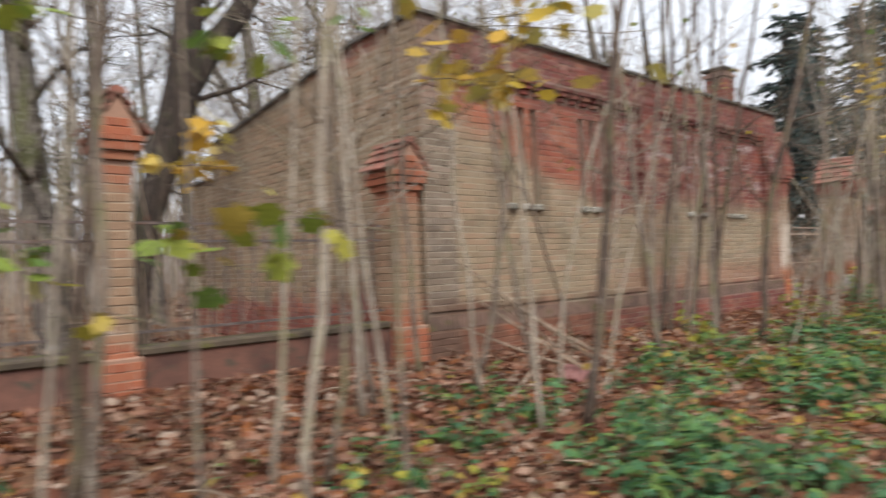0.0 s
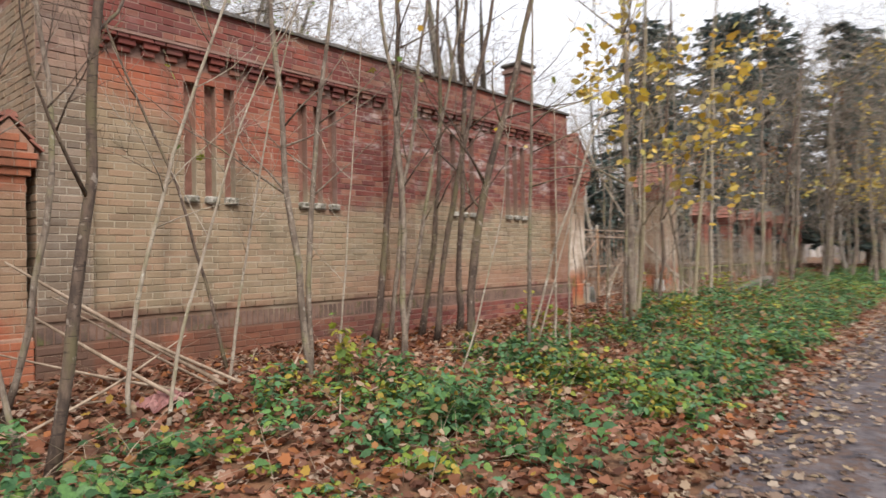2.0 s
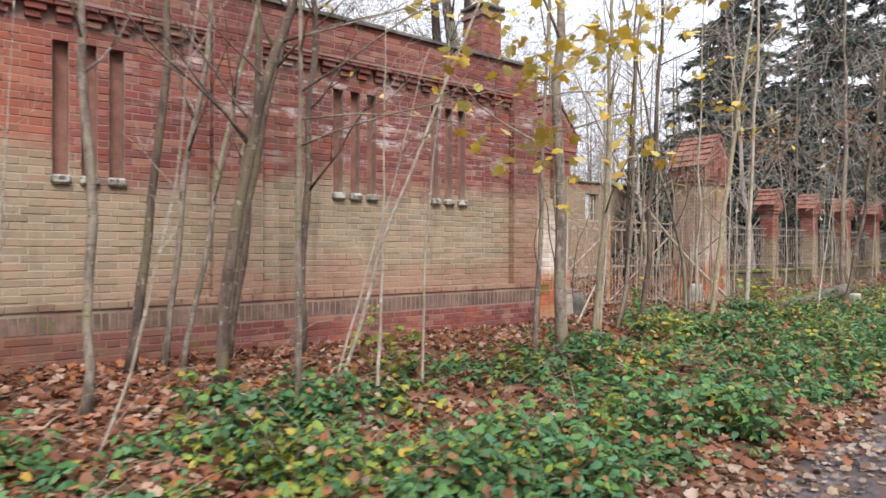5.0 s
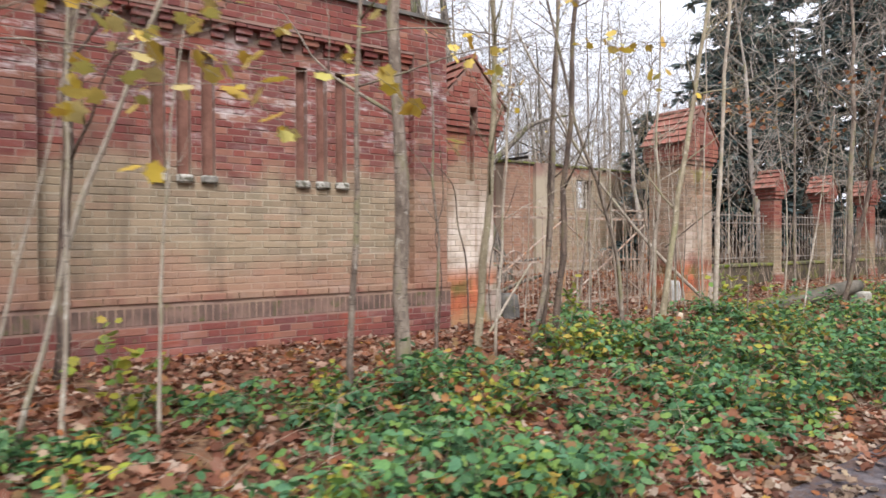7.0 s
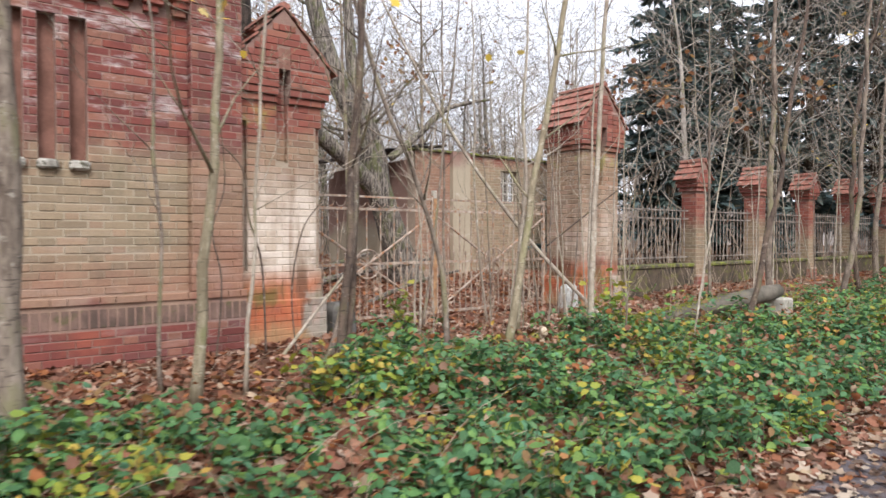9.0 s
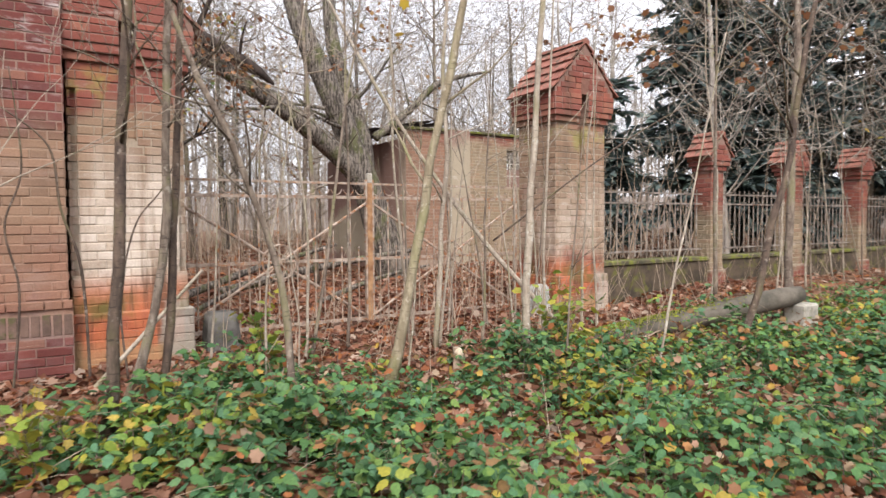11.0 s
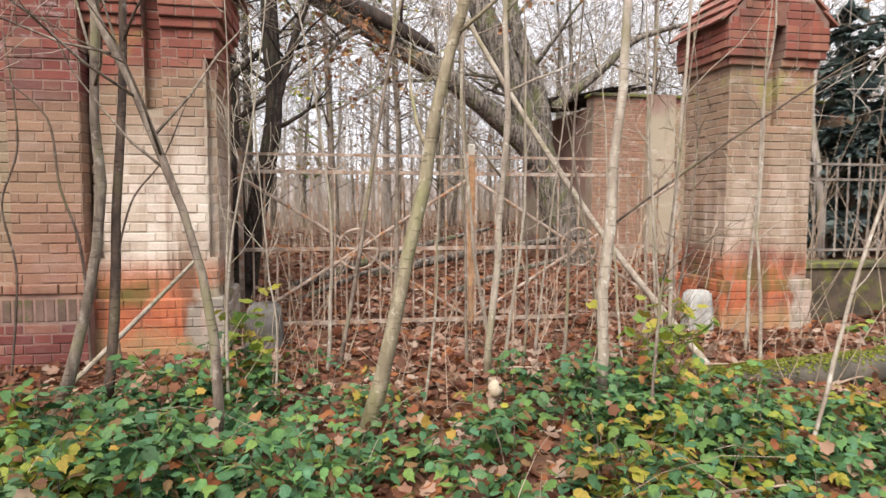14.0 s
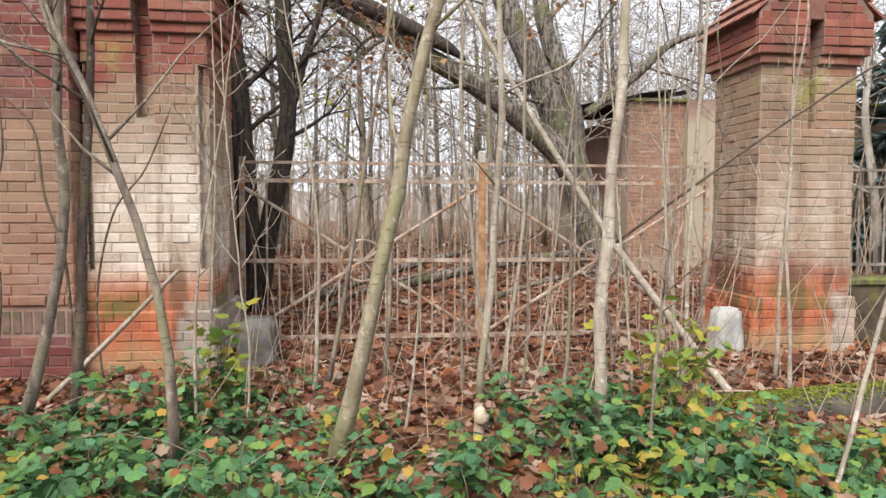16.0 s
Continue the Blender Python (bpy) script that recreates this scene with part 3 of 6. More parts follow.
coping_run((BX0 - 0.04, 0.16, BTOP + 0.002), (BX1 + 0.04, 0.16, BTOP + 0.002))
for (y0, z0), (y1, z1) in (((0.4, BTOP), (1.35, BTOP)), ((1.35, BTOP), (2.9, 3.86)), ((2.9, 3.86), (6.15, 3.5)), ((6.15, 2.9), (7.1, 2.9))):
    coping_run((BX0 + 0.16, y0, z0 + 0.002), (BX0 + 0.16, y1, z1 + 0.002))
    coping_run((BX1 - 0.2, y0, z0 + 0.002), (BX1 - 0.2, y1, z1 + 0.002))

# chimney, standing on the roof
CX, CY = 9.84, 1.0
chimney = part("chimney", boxed((CX - 0.22, CX + 0.22, CY - 0.22, CY + 0.22, 3.7, 5.2), (CX - 0.26, CX + 0.26, CY - 0.26, CY + 0.26, 5.06, 5.14)), RED_MORTAR, house, "square red brick chimney stack")
cbond = Bond(chimney, RED_BRICK, Vector((9.4, 0.5, 4.6)), 150)
cbond.face((CX - 0.22, CY - 0.22, 0), RIGHT, FRONT, 0.44, 4.0, 5.05, seed=31)
cbond.face((CX - 0.22, CY + 0.22, 0), FRONT, LEFT, 0.44, 4.0, 5.05, seed=32)
part("chimney_cap", boxed((CX - 0.28, CX + 0.28, CY - 0.28, CY + 0.28, 5.2, 5.27), bevel=0.02), COPING, chimney)


# ---- gate piers ----
def gable_roof(parent, cx, y0, y1, half, eave, apex, rows=4):
    """Clay tiles in courses on both slopes of a small saddle roof whose ridge runs away from the track."""
    rnd = random.Random(int(cx * 10))
    for s in (-1, 1):
        d = Vector((s * half, 0, eave - apex))
        normal = Vector((apex - eave, 0, half)).normalized()
        normal.x *= s
        across = max(3, round((y1 - y0) / 0.17))
        for r in range(rows):
            for c in range(across):
                a, b = d * (r / rows), d * ((r + 1.12) / rows)
                ya, yb = y0 + (y1 - y0) * c / across + 0.004, y0 + (y1 - y0) * (c + 1) / across - 0.004
                lift = normal * 0.012, normal * (0.045 + rnd.uniform(-0.006, 0.006))
                low, up = Vector((cx, 0, apex)) + a + lift[0], Vector((cx, 0, apex)) + b + lift[1]
                bm = bmesh.new()
                vs = []
                for p, y in ((low, ya), (up, ya), (up, yb), (low, yb)):
                    vs.append(bm.verts.new((p.x, y, p.z)))
                for p, y in ((low, ya), (up, ya), (up, yb), (low, yb)):
                    q = p - normal * 0.022
                    vs.append(bm.verts.new((q.x, y, q.z)))
                for f in ((0, 1, 2, 3), (7, 6, 5, 4), (0, 4, 5, 1), (1, 5, 6, 2), (2, 6, 7, 3), (3, 7, 4, 0)):
                    bm.faces.new([vs[i] for i in f])
                part("roof_tile", bm, TILE, parent)
    for c in range(3):
        bm = bmesh.new()
        ya, yb = y0 + (y1 - y0) * c / 3 + 0.003, y0 + (y1 - y0) * (c + 1) / 3 - 0.003
        ring = [(cx + 0.075 * math.sin(w), apex - 0.02 + 0.07 * math.cos(w)) for w in (-1.5, -0.8, 0, 0.8, 1.5)]
        a = [bm.verts.new((x, ya, z)) for x, z in ring]
        b = [bm.verts.new((x, yb, z)) for x, z in ring]
        for k in range(4):
            bm.faces.new((a[k], a[k + 1], b[k + 1], b[k]))
        bm.faces.new(a), bm.faces.new(b[::-1])
        part("ridge_tile", bm, TILE, parent)


def brick_pier(name, label, cx, y0, w, d, base, plinth, cornice, eave, apex, mats, group, niche=True, near=None, notch=0.0, over=0.08, tiles=0):
    """A brick pier with plinth, niched shaft, corbelled cornice and a tiled saddle roof."""
    brick, mortar = mats
    y1 = y0 + d
    x0, x1 = cx - w / 2, cx + w / 2
    root = empty(name, (0, 0, 0), label, "brick pier", group)
    nw, nlow, ntop = 0.13, 0, 0
    part("plinth", boxed((x0 - 0.045, x1 + 0.045, y0 - 0.045, y1 + 0.045, base - 0.35, plinth - 0.004), bevel=0.012), mortar, root, "projecting brick plinth")
    if niche:
        nlow, ntop = plinth + 1.5, eave + 0.22

    def plan(z0, z1, cut, slot):
        """A stretch of the shaft; cut: its front corners are notched, slot: the niche runs through it."""
        p = [(x0, y1), (x0, y0 + cut)] + ([(x0 + cut, y0 + cut), (x0 + cut, y0)] if cut else [])
        if slot:
            p += [(cx - nw / 2, y0), (cx - nw / 2, y0 + 0.09), (cx + nw / 2, y0 + 0.09), (cx + nw / 2, y0)]
        p += ([(x1 - cut, y0), (x1 - cut, y0 + cut)] if cut else []) + [(x1, y0 + cut), (x1, y1)]
        bm = bmesh.new()
        lo = [bm.verts.new((x, y, z0)) for x, y in p]
        hi = [bm.verts.new((x, y, z1)) for x, y in p]
        bm.faces.new(lo[::-1]), bm.faces.new(hi)
        for i in range(len(p)):
            j = (i + 1) % len(p)
            bm.faces.new((lo[i], lo[j], hi[j], hi[i]))
        return part("shaft", bm, mortar, root, "brick shaft with stained courses")

    zs = sorted({plinth, cornice} | ({nlow} if niche else set()) | ({plinth + 0.32, cornice - 0.22} if notch else set()))
    for z0, z1 in zip(zs, zs[1:]):
        shaft = plan(z0, z1, notch if notch and plinth + 0.1 < (z0 + z1) / 2 < cornice - 0.2 and z0 >= plinth + 0.3 else 0, niche and z0 >= nlow - 0.01)
    bond = Bond(shaft, brick, near or Vector((cx, y0, 1.2)), 300 if niche else 90)
    if notch:
        corner = [(0, notch, plinth + 0.32, cornice - 0.22), (w - notch, w, plinth + 0.32, cornice - 0.22)]
    else:
        corner = []
    gap = [(w / 2 - nw / 2, w / 2 + nw / 2, nlow, cornice)] if niche else []
    low_row = round(plinth / COURSE) * COURSE
    bond.face((x0, y0, 0), RIGHT, FRONT, w, low_row, cornice, gap + corner, seed=int(cx * 3))
    bond.face((x0, y1, 0), FRONT, LEFT, d, low_row, cornice, seed=int(cx * 3) + 1)
    bond.face((x1, y0, 0), BACK, RIGHT, d, low_row, cornice, corner[:1], seed=int(cx * 3) + 2)
    bond.face((x0 - 0.045, y0 - 0.045, 0), RIGHT, FRONT, w + 0.09, round((base - 0.1) / COURSE) * COURSE, plinth, seed=int(cx * 3) + 3)
    bond.face((x0 - 0.045, y1 + 0.045, 0), FRONT, LEFT, d + 0.09, round((base - 0.1) / COURSE) * COURSE, plinth, seed=int(cx * 3) + 4)
    bond.face((x1 + 0.045, y0 - 0.045, 0), BACK, RIGHT, d + 0.09, round((base - 0.1) / COURSE) * COURSE, plinth, seed=int(cx * 3) + 5)
    if notch:
        n0, n1 = plinth + 0.33, cornice - 0.22
        for px, py, right, way in ((x0, y0 + notch, RIGHT, FRONT), (x0 + notch, y0 + notch, FRONT, LEFT), (x1 - notch, y0 + notch, RIGHT, FRONT), (x1 - notch, y0, BACK, RIGHT)):
            bond.face((px, py, 0), right, way, notch, n0, n1, proud=0.004, seed=7)
    if niche:
        for px, py, right, way, wide in ((cx - nw / 2, y0 + 0.09, RIGHT, FRONT, nw), (cx - nw / 2, y0, BACK, RIGHT, 0.09), (cx + nw / 2, y0 + 0.09, FRONT, LEFT, 0.09)):
            bond.face((px, py, 0), right, way, wide, nlow, cornice, proud=0.004, seed=8)
    # cornice: corbelled courses, broken by the niche
    steps = []
    z, k = cornice, 0
    while z < eave - 0.02:
        out = min(0.035 * (k + 1), 0.085)
        steps.append((z, min(z + COURSE, eave), out))
        z, k = z + COURSE, k + 1
    cornice_bond = Bond(root, brick, Vector((cx, y0, cornice)), 60)
    for a, b, out in steps:
        runs = ((x0 - out, cx - nw / 2, y0 - out), (cx + nw / 2, x1 + out, y0 - out), (cx - nw / 2, cx + nw / 2, y0 + 0.09)) if niche else ((x0 - out, x1 + out, y0 - out),)
        for u0, u1, v0 in runs:
            part("cornice_course", boxed((u0, u1, v0, y1 + out, a + 0.002, b), bevel=0.003), mortar, root)
            cornice_bond.course((u0, v0, 0), RIGHT, FRONT, u1 - u0, a, b, 0.13 * (round(a * 100) % 2))
        for x, y, right, way in ((x0 - out, y1 + out, FRONT, LEFT), (x1 + out, y0 - out, BACK, RIGHT)):
            cornice_bond.course((x, y, 0), right, way, d + 2 * out, a, b, 0.13 * (round(a * 100) % 2))
    # gable block
    bm = bmesh.new()
    half = w / 2 + over
    for ya, yb, n0 in ((y0 - 0.075, y1 + 0.075, niche),):
        a = [bm.verts.new((cx + x, ya, z)) for x, z in ((-half, eave), (half, eave), (half, eave + 0.05), (0, apex - 0.03), (-half, eave + 0.05))]
        b = [bm.verts.new((v.co.x, yb, v.co.z)) for v in a]
        bm.faces.new(a), bm.faces.new(b[::-1])
        for i in range(5):
            bm.faces.new((a[i], a[(i + 1) % 5], b[(i + 1) % 5], b[i]))
    gable = part("gable", bm, mortar, root, "brick gable under the tiles")
    gbond = Bond(gable, RED_BRICK if niche else brick, Vector((cx, y0, eave)), 60)
    rows = int((apex - eave - 0.08) / COURSE)
    first = round(eave / COURSE)
    for r in range(rows):
        z = (first + r) * COURSE
        reach = half * min(1, (apex - 0.03 - z - COURSE) / (apex - eave - 0.08)) - 0.02
        if reach > 0.08:
            hole = [(reach - nw / 2, reach + nw / 2, eave - 0.1, ntop)] if niche and z < ntop else []
            for front, out in ((y0 - 0.075, FRONT),):
                gbond.face((cx - reach, front, 0), RIGHT, out, 2 * reach, z, z + COURSE, hole, proud=0.012, seed=r)
    if niche:
        # the niche's stepped cross head: a flat dark sheet painted for its shade
        part("niche_shade_sheet", boxed((cx - nw / 2, cx + nw / 2, y0 - 0.079, y0 - 0.0775, eave, ntop), (cx - nw / 2 - 0.06, cx + nw / 2 + 0.06, y0 - 0.0785, y0 - 0.0772, ntop - 0.1, ntop - 0.03)), SLOT, root, "flat dark sheet painted for the stepped niche's shade")
    gable_roof(root, cx, y0 - 0.1, y1 + 0.1, half + 0.05, eave + 0.015, apex, tiles or (4 if niche else 3))
    return root


brick_pier("gate_pier", "tall brick gate pier with pale lime-stained front beside the building", 10.615, 0.14, 0.93, 0.86, 0.05, 0.55, 2.695, 3.06, 3.74, (PIER_BRICK, PIER_MORTAR), "gate piers", notch=0.065)
brick_pier("gate_pier", "tall free-standing brick gate pier with tiled saddle roof", 16.225, 0.325, 0.9, 0.77, 0.07, 0.58, 2.64, 3.02, 3.72, (FAR_BRICK, FAR_MORTAR), "gate piers", tiles=5)
brick_pier("fence_pier", "small brick fence pier joined to the building corner", 0.11, 0.0, 0.3, 0.42, 0.1, 0.5, 2.0, 2.22, 2.55, (GLOW_BRICK, GLOW_MORTAR), "fence piers", False, over=0.05)
FENCE_Y = 0.62
for px in (-2.85, -5.4, -8.0):
    brick_pier("fence_pier", "slim red brick fence pier with small tiled roof", px, 0.08, 0.22, 0.26, 0.1, 0.5, 2.12, 2.33, 2.68, (GLOW_BRICK, GLOW_MORTAR), "fence piers", False, over=0.055)
for px in (19.42, 21.82, 24.22, 26.62, 29.02, 31.42):
    brick_pier("fence_pier", "slim red brick fence pier with small tiled roof", px, 0.46, 0.31, 0.32, 0.25, 0.5, 2.12, 2.33, 2.72, (RED_BRICK, RED_MORTAR), "fence piers", False)

# ---- low walls and iron railings between the piers ----
def railing(x0, x1, y, low, top, wall_low, label, bars_material=DARK_IRON, cap=MOSSY, base=RED_MORTAR):
    root = empty("iron_railing", (0, 0, 0), label, "railing", "iron railings on low walls")
    bm = boxed((x0, x1, y - 0.14, y + 0.14, wall_low, low - 0.07))
    part("low_wall", bm, base, root, "low brick base wall")
    bm = boxed((x0 + 0.002, x1 - 0.002, y - 0.17, y + 0.17, low - 0.07, low), bevel=0.015)
    part("wall_coping", bm, cap, root, "stained coping of the low wall")
    for z in (low + 0.12, top - 0.16, top):
        part("rail", boxed((x0, x1, y - 0.016, y + 0.016, z - 0.012, z + 0.012)), bars_material, root)
    n = round((x1 - x0) / 0.135)
    for i in range(1, n):
        x = x0 + (x1 - x0) * i / n
        bm = bmesh.new()
        rod(bm, (x, y, low + 0.04), (x, y, top + 0.07), 0.011, 5)
        part("bar", bm, bars_material, root)
    return root


for a, b in ((-2.71, -0.09), (-5.26, -2.99), (-7.86, -5.54)):
    railing(a, b, 0.25, 0.56, 1.62, -0.1, "rusty iron railing on a low brick wall beside the building", DARK_IRON, DIRTY_WALL, BASE_BRICK)
GREY_IRON = simple_material("weathered_iron", (0.13, 0.11, 0.095), (0.34, 0.3, 0.26), 9, 80, 0.7, 0.2, None, 0.3, 0.003, (0.22, 0.12, 0.07))
for a, b in ((16.72, 19.24), (19.6, 21.64), (22.0, 24.04), (24.4, 26.44), (26.8, 28.84), (29.2, 31.24)):
    railing(a, b, FENCE_Y, 0.72, 1.74, 0.0, "weathered grey iron railing on a mossy low wall", GREY_IRON, MOSSY, DIRTY_WALL)

# ---- the double gate ----
GY, GX0, GXM, GX1 = 1.13, 11.14, 13.42, 15.72
gate = empty("iron_gate", (GXM, GY, 0), "rusty double-leaf iron gate with cross braces, closed between brick piers", "gate")


def gate_part(name, bm, material=IRON, label=""):
    bmesh.ops.translate(bm, vec=(-GXM, -GY, 0), verts=bm.verts)
    return part(name, bm, material, gate, label)


for a, b in ((GX0, GXM - 0.035), (GXM + 0.035, GX1)):
    for z, h in ((1.79, 0.013), (1.62, 0.018), (0.86, 0.018), (0.12, 0.02)):
        gate_part("rail", boxed((a, b, GY - 0.014, GY + 0.014, z - h, z + h)))
    for x in (a, b):
        gate_part("stile", boxed((x - 0.022, x + 0.022, GY - 0.022, GY + 0.022, 0.06, 1.84)))
    n = 10
    for i in range(1, n):
        x = a + (b - a) * i / n
        bm = bmesh.new()
        rod(bm, (x, GY, 0.06), (x, GY, 1.64), 0.010, 6)
        gate_part("bar", bm)
    for i in range(n):
        x = a + (b - a) * (i + 0.5) / n
        bm = bmesh.new()
        rod(bm, (x, GY, 0.04), (x, GY, 0.98), 0.009, 6)
        bmesh.ops.create_icosphere(bm, subdivisions=1, radius=0.019, matrix=pose(x, GY, 1.0))
        gate_part("dog_bar", bm)
    # scrolls between the two top rails
    m = 14
    for i in range(m):
        x = a + (b - a) * (i + 0.5) / m
        ring = [(Vector((x + 0.065 * math.cos(w), GY, 1.715 + 0.065 * math.sin(w))), 0.006) for w in [math.pi * (1 + 0.125 * k) for k in range(9)]]
        v, f = tube_mesh([ring], 5)
        bm = bmesh.new()
        vs = [bm.verts.new(p) for p in v]
        for q in f:
            bm.faces.new([vs[j] for j in q])
        gate_part("scroll", bm)
    for s, (za, zb) in ((-1, (0.16, 1.55)), (1, (1.55, 0.16))):
        bm = bmesh.new()
        rod(bm, (a + 0.02, GY + 0.02 * s, za), (b - 0.02, GY + 0.02 * s, zb), 0.017, 6)
        gate_part("brace", bm)
    cx = (a + b) / 2
    ring = [(Vector((cx + 0.2 * math.cos(w), GY - 0.03, 0.86 + 0.2 * math.sin(w))), 0.012) for w in [2 * math.pi * k / 20 for k in range(21)]]
    v, f = tube_mesh([ring], 6)
    bm = bmesh.new()
    vs = [bm.verts.new(p) for p in v]
    for q in f:
        bm.faces.new([vs[j] for j in q])
    for k in range(4):
        w = math.pi * k / 4
        rod(bm, (cx - 0.2 * math.cos(w), GY - 0.03, 0.86 - 0.2 * math.sin(w)), (cx + 0.2 * math.cos(w), GY - 0.03, 0.86 + 0.2 * math.sin(w)), 0.007, 5)
    gate_part("rosette", bm, IRON, "round iron rosette on the middle rail")
gate_part("meeting_post", boxed((GXM - 0.033, GXM + 0.033, GY - 0.03, GY + 0.03, 0.02, 1.8), bevel=0.006), simple_material("orange_rust", (0.24, 0.12, 0.06), (0.45, 0.27, 0.14), 8, 70, 0.8, 0.1), "rusted meeting post")
gate_part("post_cap", boxed((GXM - 0.035, GXM + 0.035, GY - 0.032, GY + 0.032, 1.8, 1.92), bevel=0.01), STONE, "flaking white post top")


# ---- guard stones, the fallen beam ----
def guard_stone(x, y, w, d, h, material, label):
    bm = bmesh.new()
    made = bmesh.ops.create_cube(bm, size=1)["verts"]
    bmesh.ops.subdivide_edges(bm, edges=bm.edges[:], cuts=3, use_grid_fill=True)
    for v in bm.verts:
        k = 1 - 0.22 * (v.co.z + 0.5)
        v.co = Vector((v.co.x * w * k, v.co.y * d * k, (v.co.z + 0.5) * h - 0.08 * (v.co.z < 0)))
        v.co += Vector((noise.noise(v.co * 6), noise.noise(v.co * 6 + Vector((5, 0, 0))), 0)) * 0.009
    bmesh.ops.bevel(bm, geom=[e for e in bm.edges if e.calc_face_angle(0) > 0.9], offset=0.025, segments=2, affect="EDGES")
    me = bpy.data.meshes.new("guard_stone")
    bm.to_mesh(me)
    bm.free()
    me.materials.append(material)
    me.polygons.foreach_set("use_smooth", [True] * len(me.polygons))
    ob = new("guard_stone", me)
    ob.location = (x, y, ground_z(x, y) - 0.02)
    return tagged(ob, label, "guard stone", "guard stones at the gate")


guard_stone(11.42, 0.34, 0.34, 0.34, 0.42, DARK_STONE, "squat dark granite guard stone beside the gate pier")
guard_stone(15.55, 0.4, 0.28, 0.24, 0.42, WHITEWASH, "pale whitewashed guard stone leaning on the gate pier")


# ---- trees ----
BARKS = {"p": (PALE_BARK, "pale grey"), "b": (BARK, "grey-brown"), "n": (BROWN_BARK, "dark brown"), "g": (bark_material("mossy_bark", (0.17, 0.14, 0.092), (0.33, 0.285, 0.2), (0.15, 0.15, 0.06), (0.40, 0.37, 0.30)), "mossy olive-grey")}


def side_vector(d, rnd):
    v = Vector((rnd.gauss(0, 1), rnd.gauss(0, 1), rnd.gauss(0, 1)))
    return (v - d * v.dot(d)).normalized()


def twig_paths(start, d, length, r, level, rnd, out, droop=0.0, spread=0.9, kids=4):
    """A branch that wanders, tapers and forks; adds its path and those of its twigs to out[level]."""
    steps = 5 if level == 0 else (4 if level == 1 else 3)
    pts, p = [(start, r)], Vector(start)
    for i in range(steps):
        d = (d + side_vector(d, rnd) * 0.16 + UP * (0.06 - droop)).normalized()
        p = p + d * (length / steps)
        pts.append((p.copy(), max(r * (1 - 0.85 * (i + 1) / steps), 0.0018)))
    out[level].append(pts)
    if level < len(out) - 1:
        for i in range(kids):
            f = rnd.uniform(0.25, 0.98)
            k = min(int(f * steps), steps - 1)
            q = pts[k][0].lerp(pts[k + 1][0], f * steps - k)
            nd = (d + side_vector(d, rnd) * spread).normalized()
            twig_paths(q, nd, length * rnd.uniform(0.35, 0.6), max(pts[k][1] * 0.55, 0.0025), level + 1, rnd, out, droop, spread, kids)


def joined_tubes(name, levels, sides, material, parent, label=""):
    verts, faces = [], []
    for paths, n in zip(levels, sides):
        v, f = tube_mesh(paths, n)
        base = len(verts)
        verts += v
        faces += [[base + k for k in q] for q in f]
    ob = mesh_object(name, verts, faces, material, parent, True)
    return tagged(ob, label, kind="stuff")


MAPLE = [(0, -0.45), (0.2, -0.32), (0.44, -0.3), (0.4, -0.02), (0.5, 0.24), (0.27, 0.28), (0, 0.58), (-0.27, 0.28), (-0.5, 0.24), (-0.4, -0.02), (-0.44, -0.3), (-0.2, -0.32)]
SERRATED = [(0, -0.48), (0.24, -0.36), (0.36, -0.12), (0.27, 0.02), (0.3, 0.2), (0.13, 0.34), (0.0, 0.64), (-0.14, 0.33), (-0.31, 0.18), (-0.27, 0.0), (-0.37, -0.14), (-0.23, -0.37)]
LEAFLET = [(0, -0.5), (0.27, -0.3), (0.36, -0.02), (0.22, 0.24), (0.0, 0.62), (-0.22, 0.24), (-0.36, -0.02), (-0.27, -0.3)]


def leaf_cloud(name, places, outline, material, parent=None, label="", kind="stuff"):
    """Many leaves in one mesh. places: arrays of centre, the leaf's long axis, its normal, its size, its curl."""
    at, axis, normal, size, curl = (np.asarray(a, dtype=float) for a in places)
    n, m = len(at), len(outline)
    axis /= np.linalg.norm(axis, axis=1)[:, None]
    side = np.cross(axis, normal)
    side /= np.linalg.norm(side, axis=1)[:, None] + 1e-9
    up = np.cross(side, axis)
    o = np.array(outline)
    ring = at[:, None, :] + size[:, None, None] * (o[None, :, 0, None] * side[:, None, :] + o[None, :, 1, None] * axis[:, None, :])
    ring += (size * curl)[:, None, None] * ((o[:, 0] ** 2 * 1.6 + o[:, 1] ** 2 * 0.7) * np.where(np.arange(m) % 3 == 0, 1.4, 0.7))[None, :, None] * up[:, None, :]
    verts = np.concatenate([ring, at[:, None, :]], axis=1).reshape(-1, 3)
    k = np.arange(m)
    tri = np.stack([np.full(m, m), k, (k + 1) % m], axis=1)
    faces = (np.arange(n)[:, None, None] * (m + 1) + tri[None]).reshape(-1, 3)
    me = bpy.data.meshes.new(name)
    me.vertices.add(len(verts))
    me.vertices.foreach_set("co", verts.ravel())
    me.loops.add(faces.size)
    me.loops.foreach_set("vertex_index", faces.ravel().astype(np.int32))
    me.polygons.add(len(faces))
    me.polygons.foreach_set("loop_start", np.arange(0, faces.size, 3, dtype=np.int32))
    me.polygons.foreach_set("loop_total", np.full(len(faces), 3, dtype=np.int32))
    me.update(calc_edges=True)
    me.materials.append(material)
    ob = new(name, me)
    if parent:
        ob.parent = parent
    return tagged(ob, label, kind=kind)


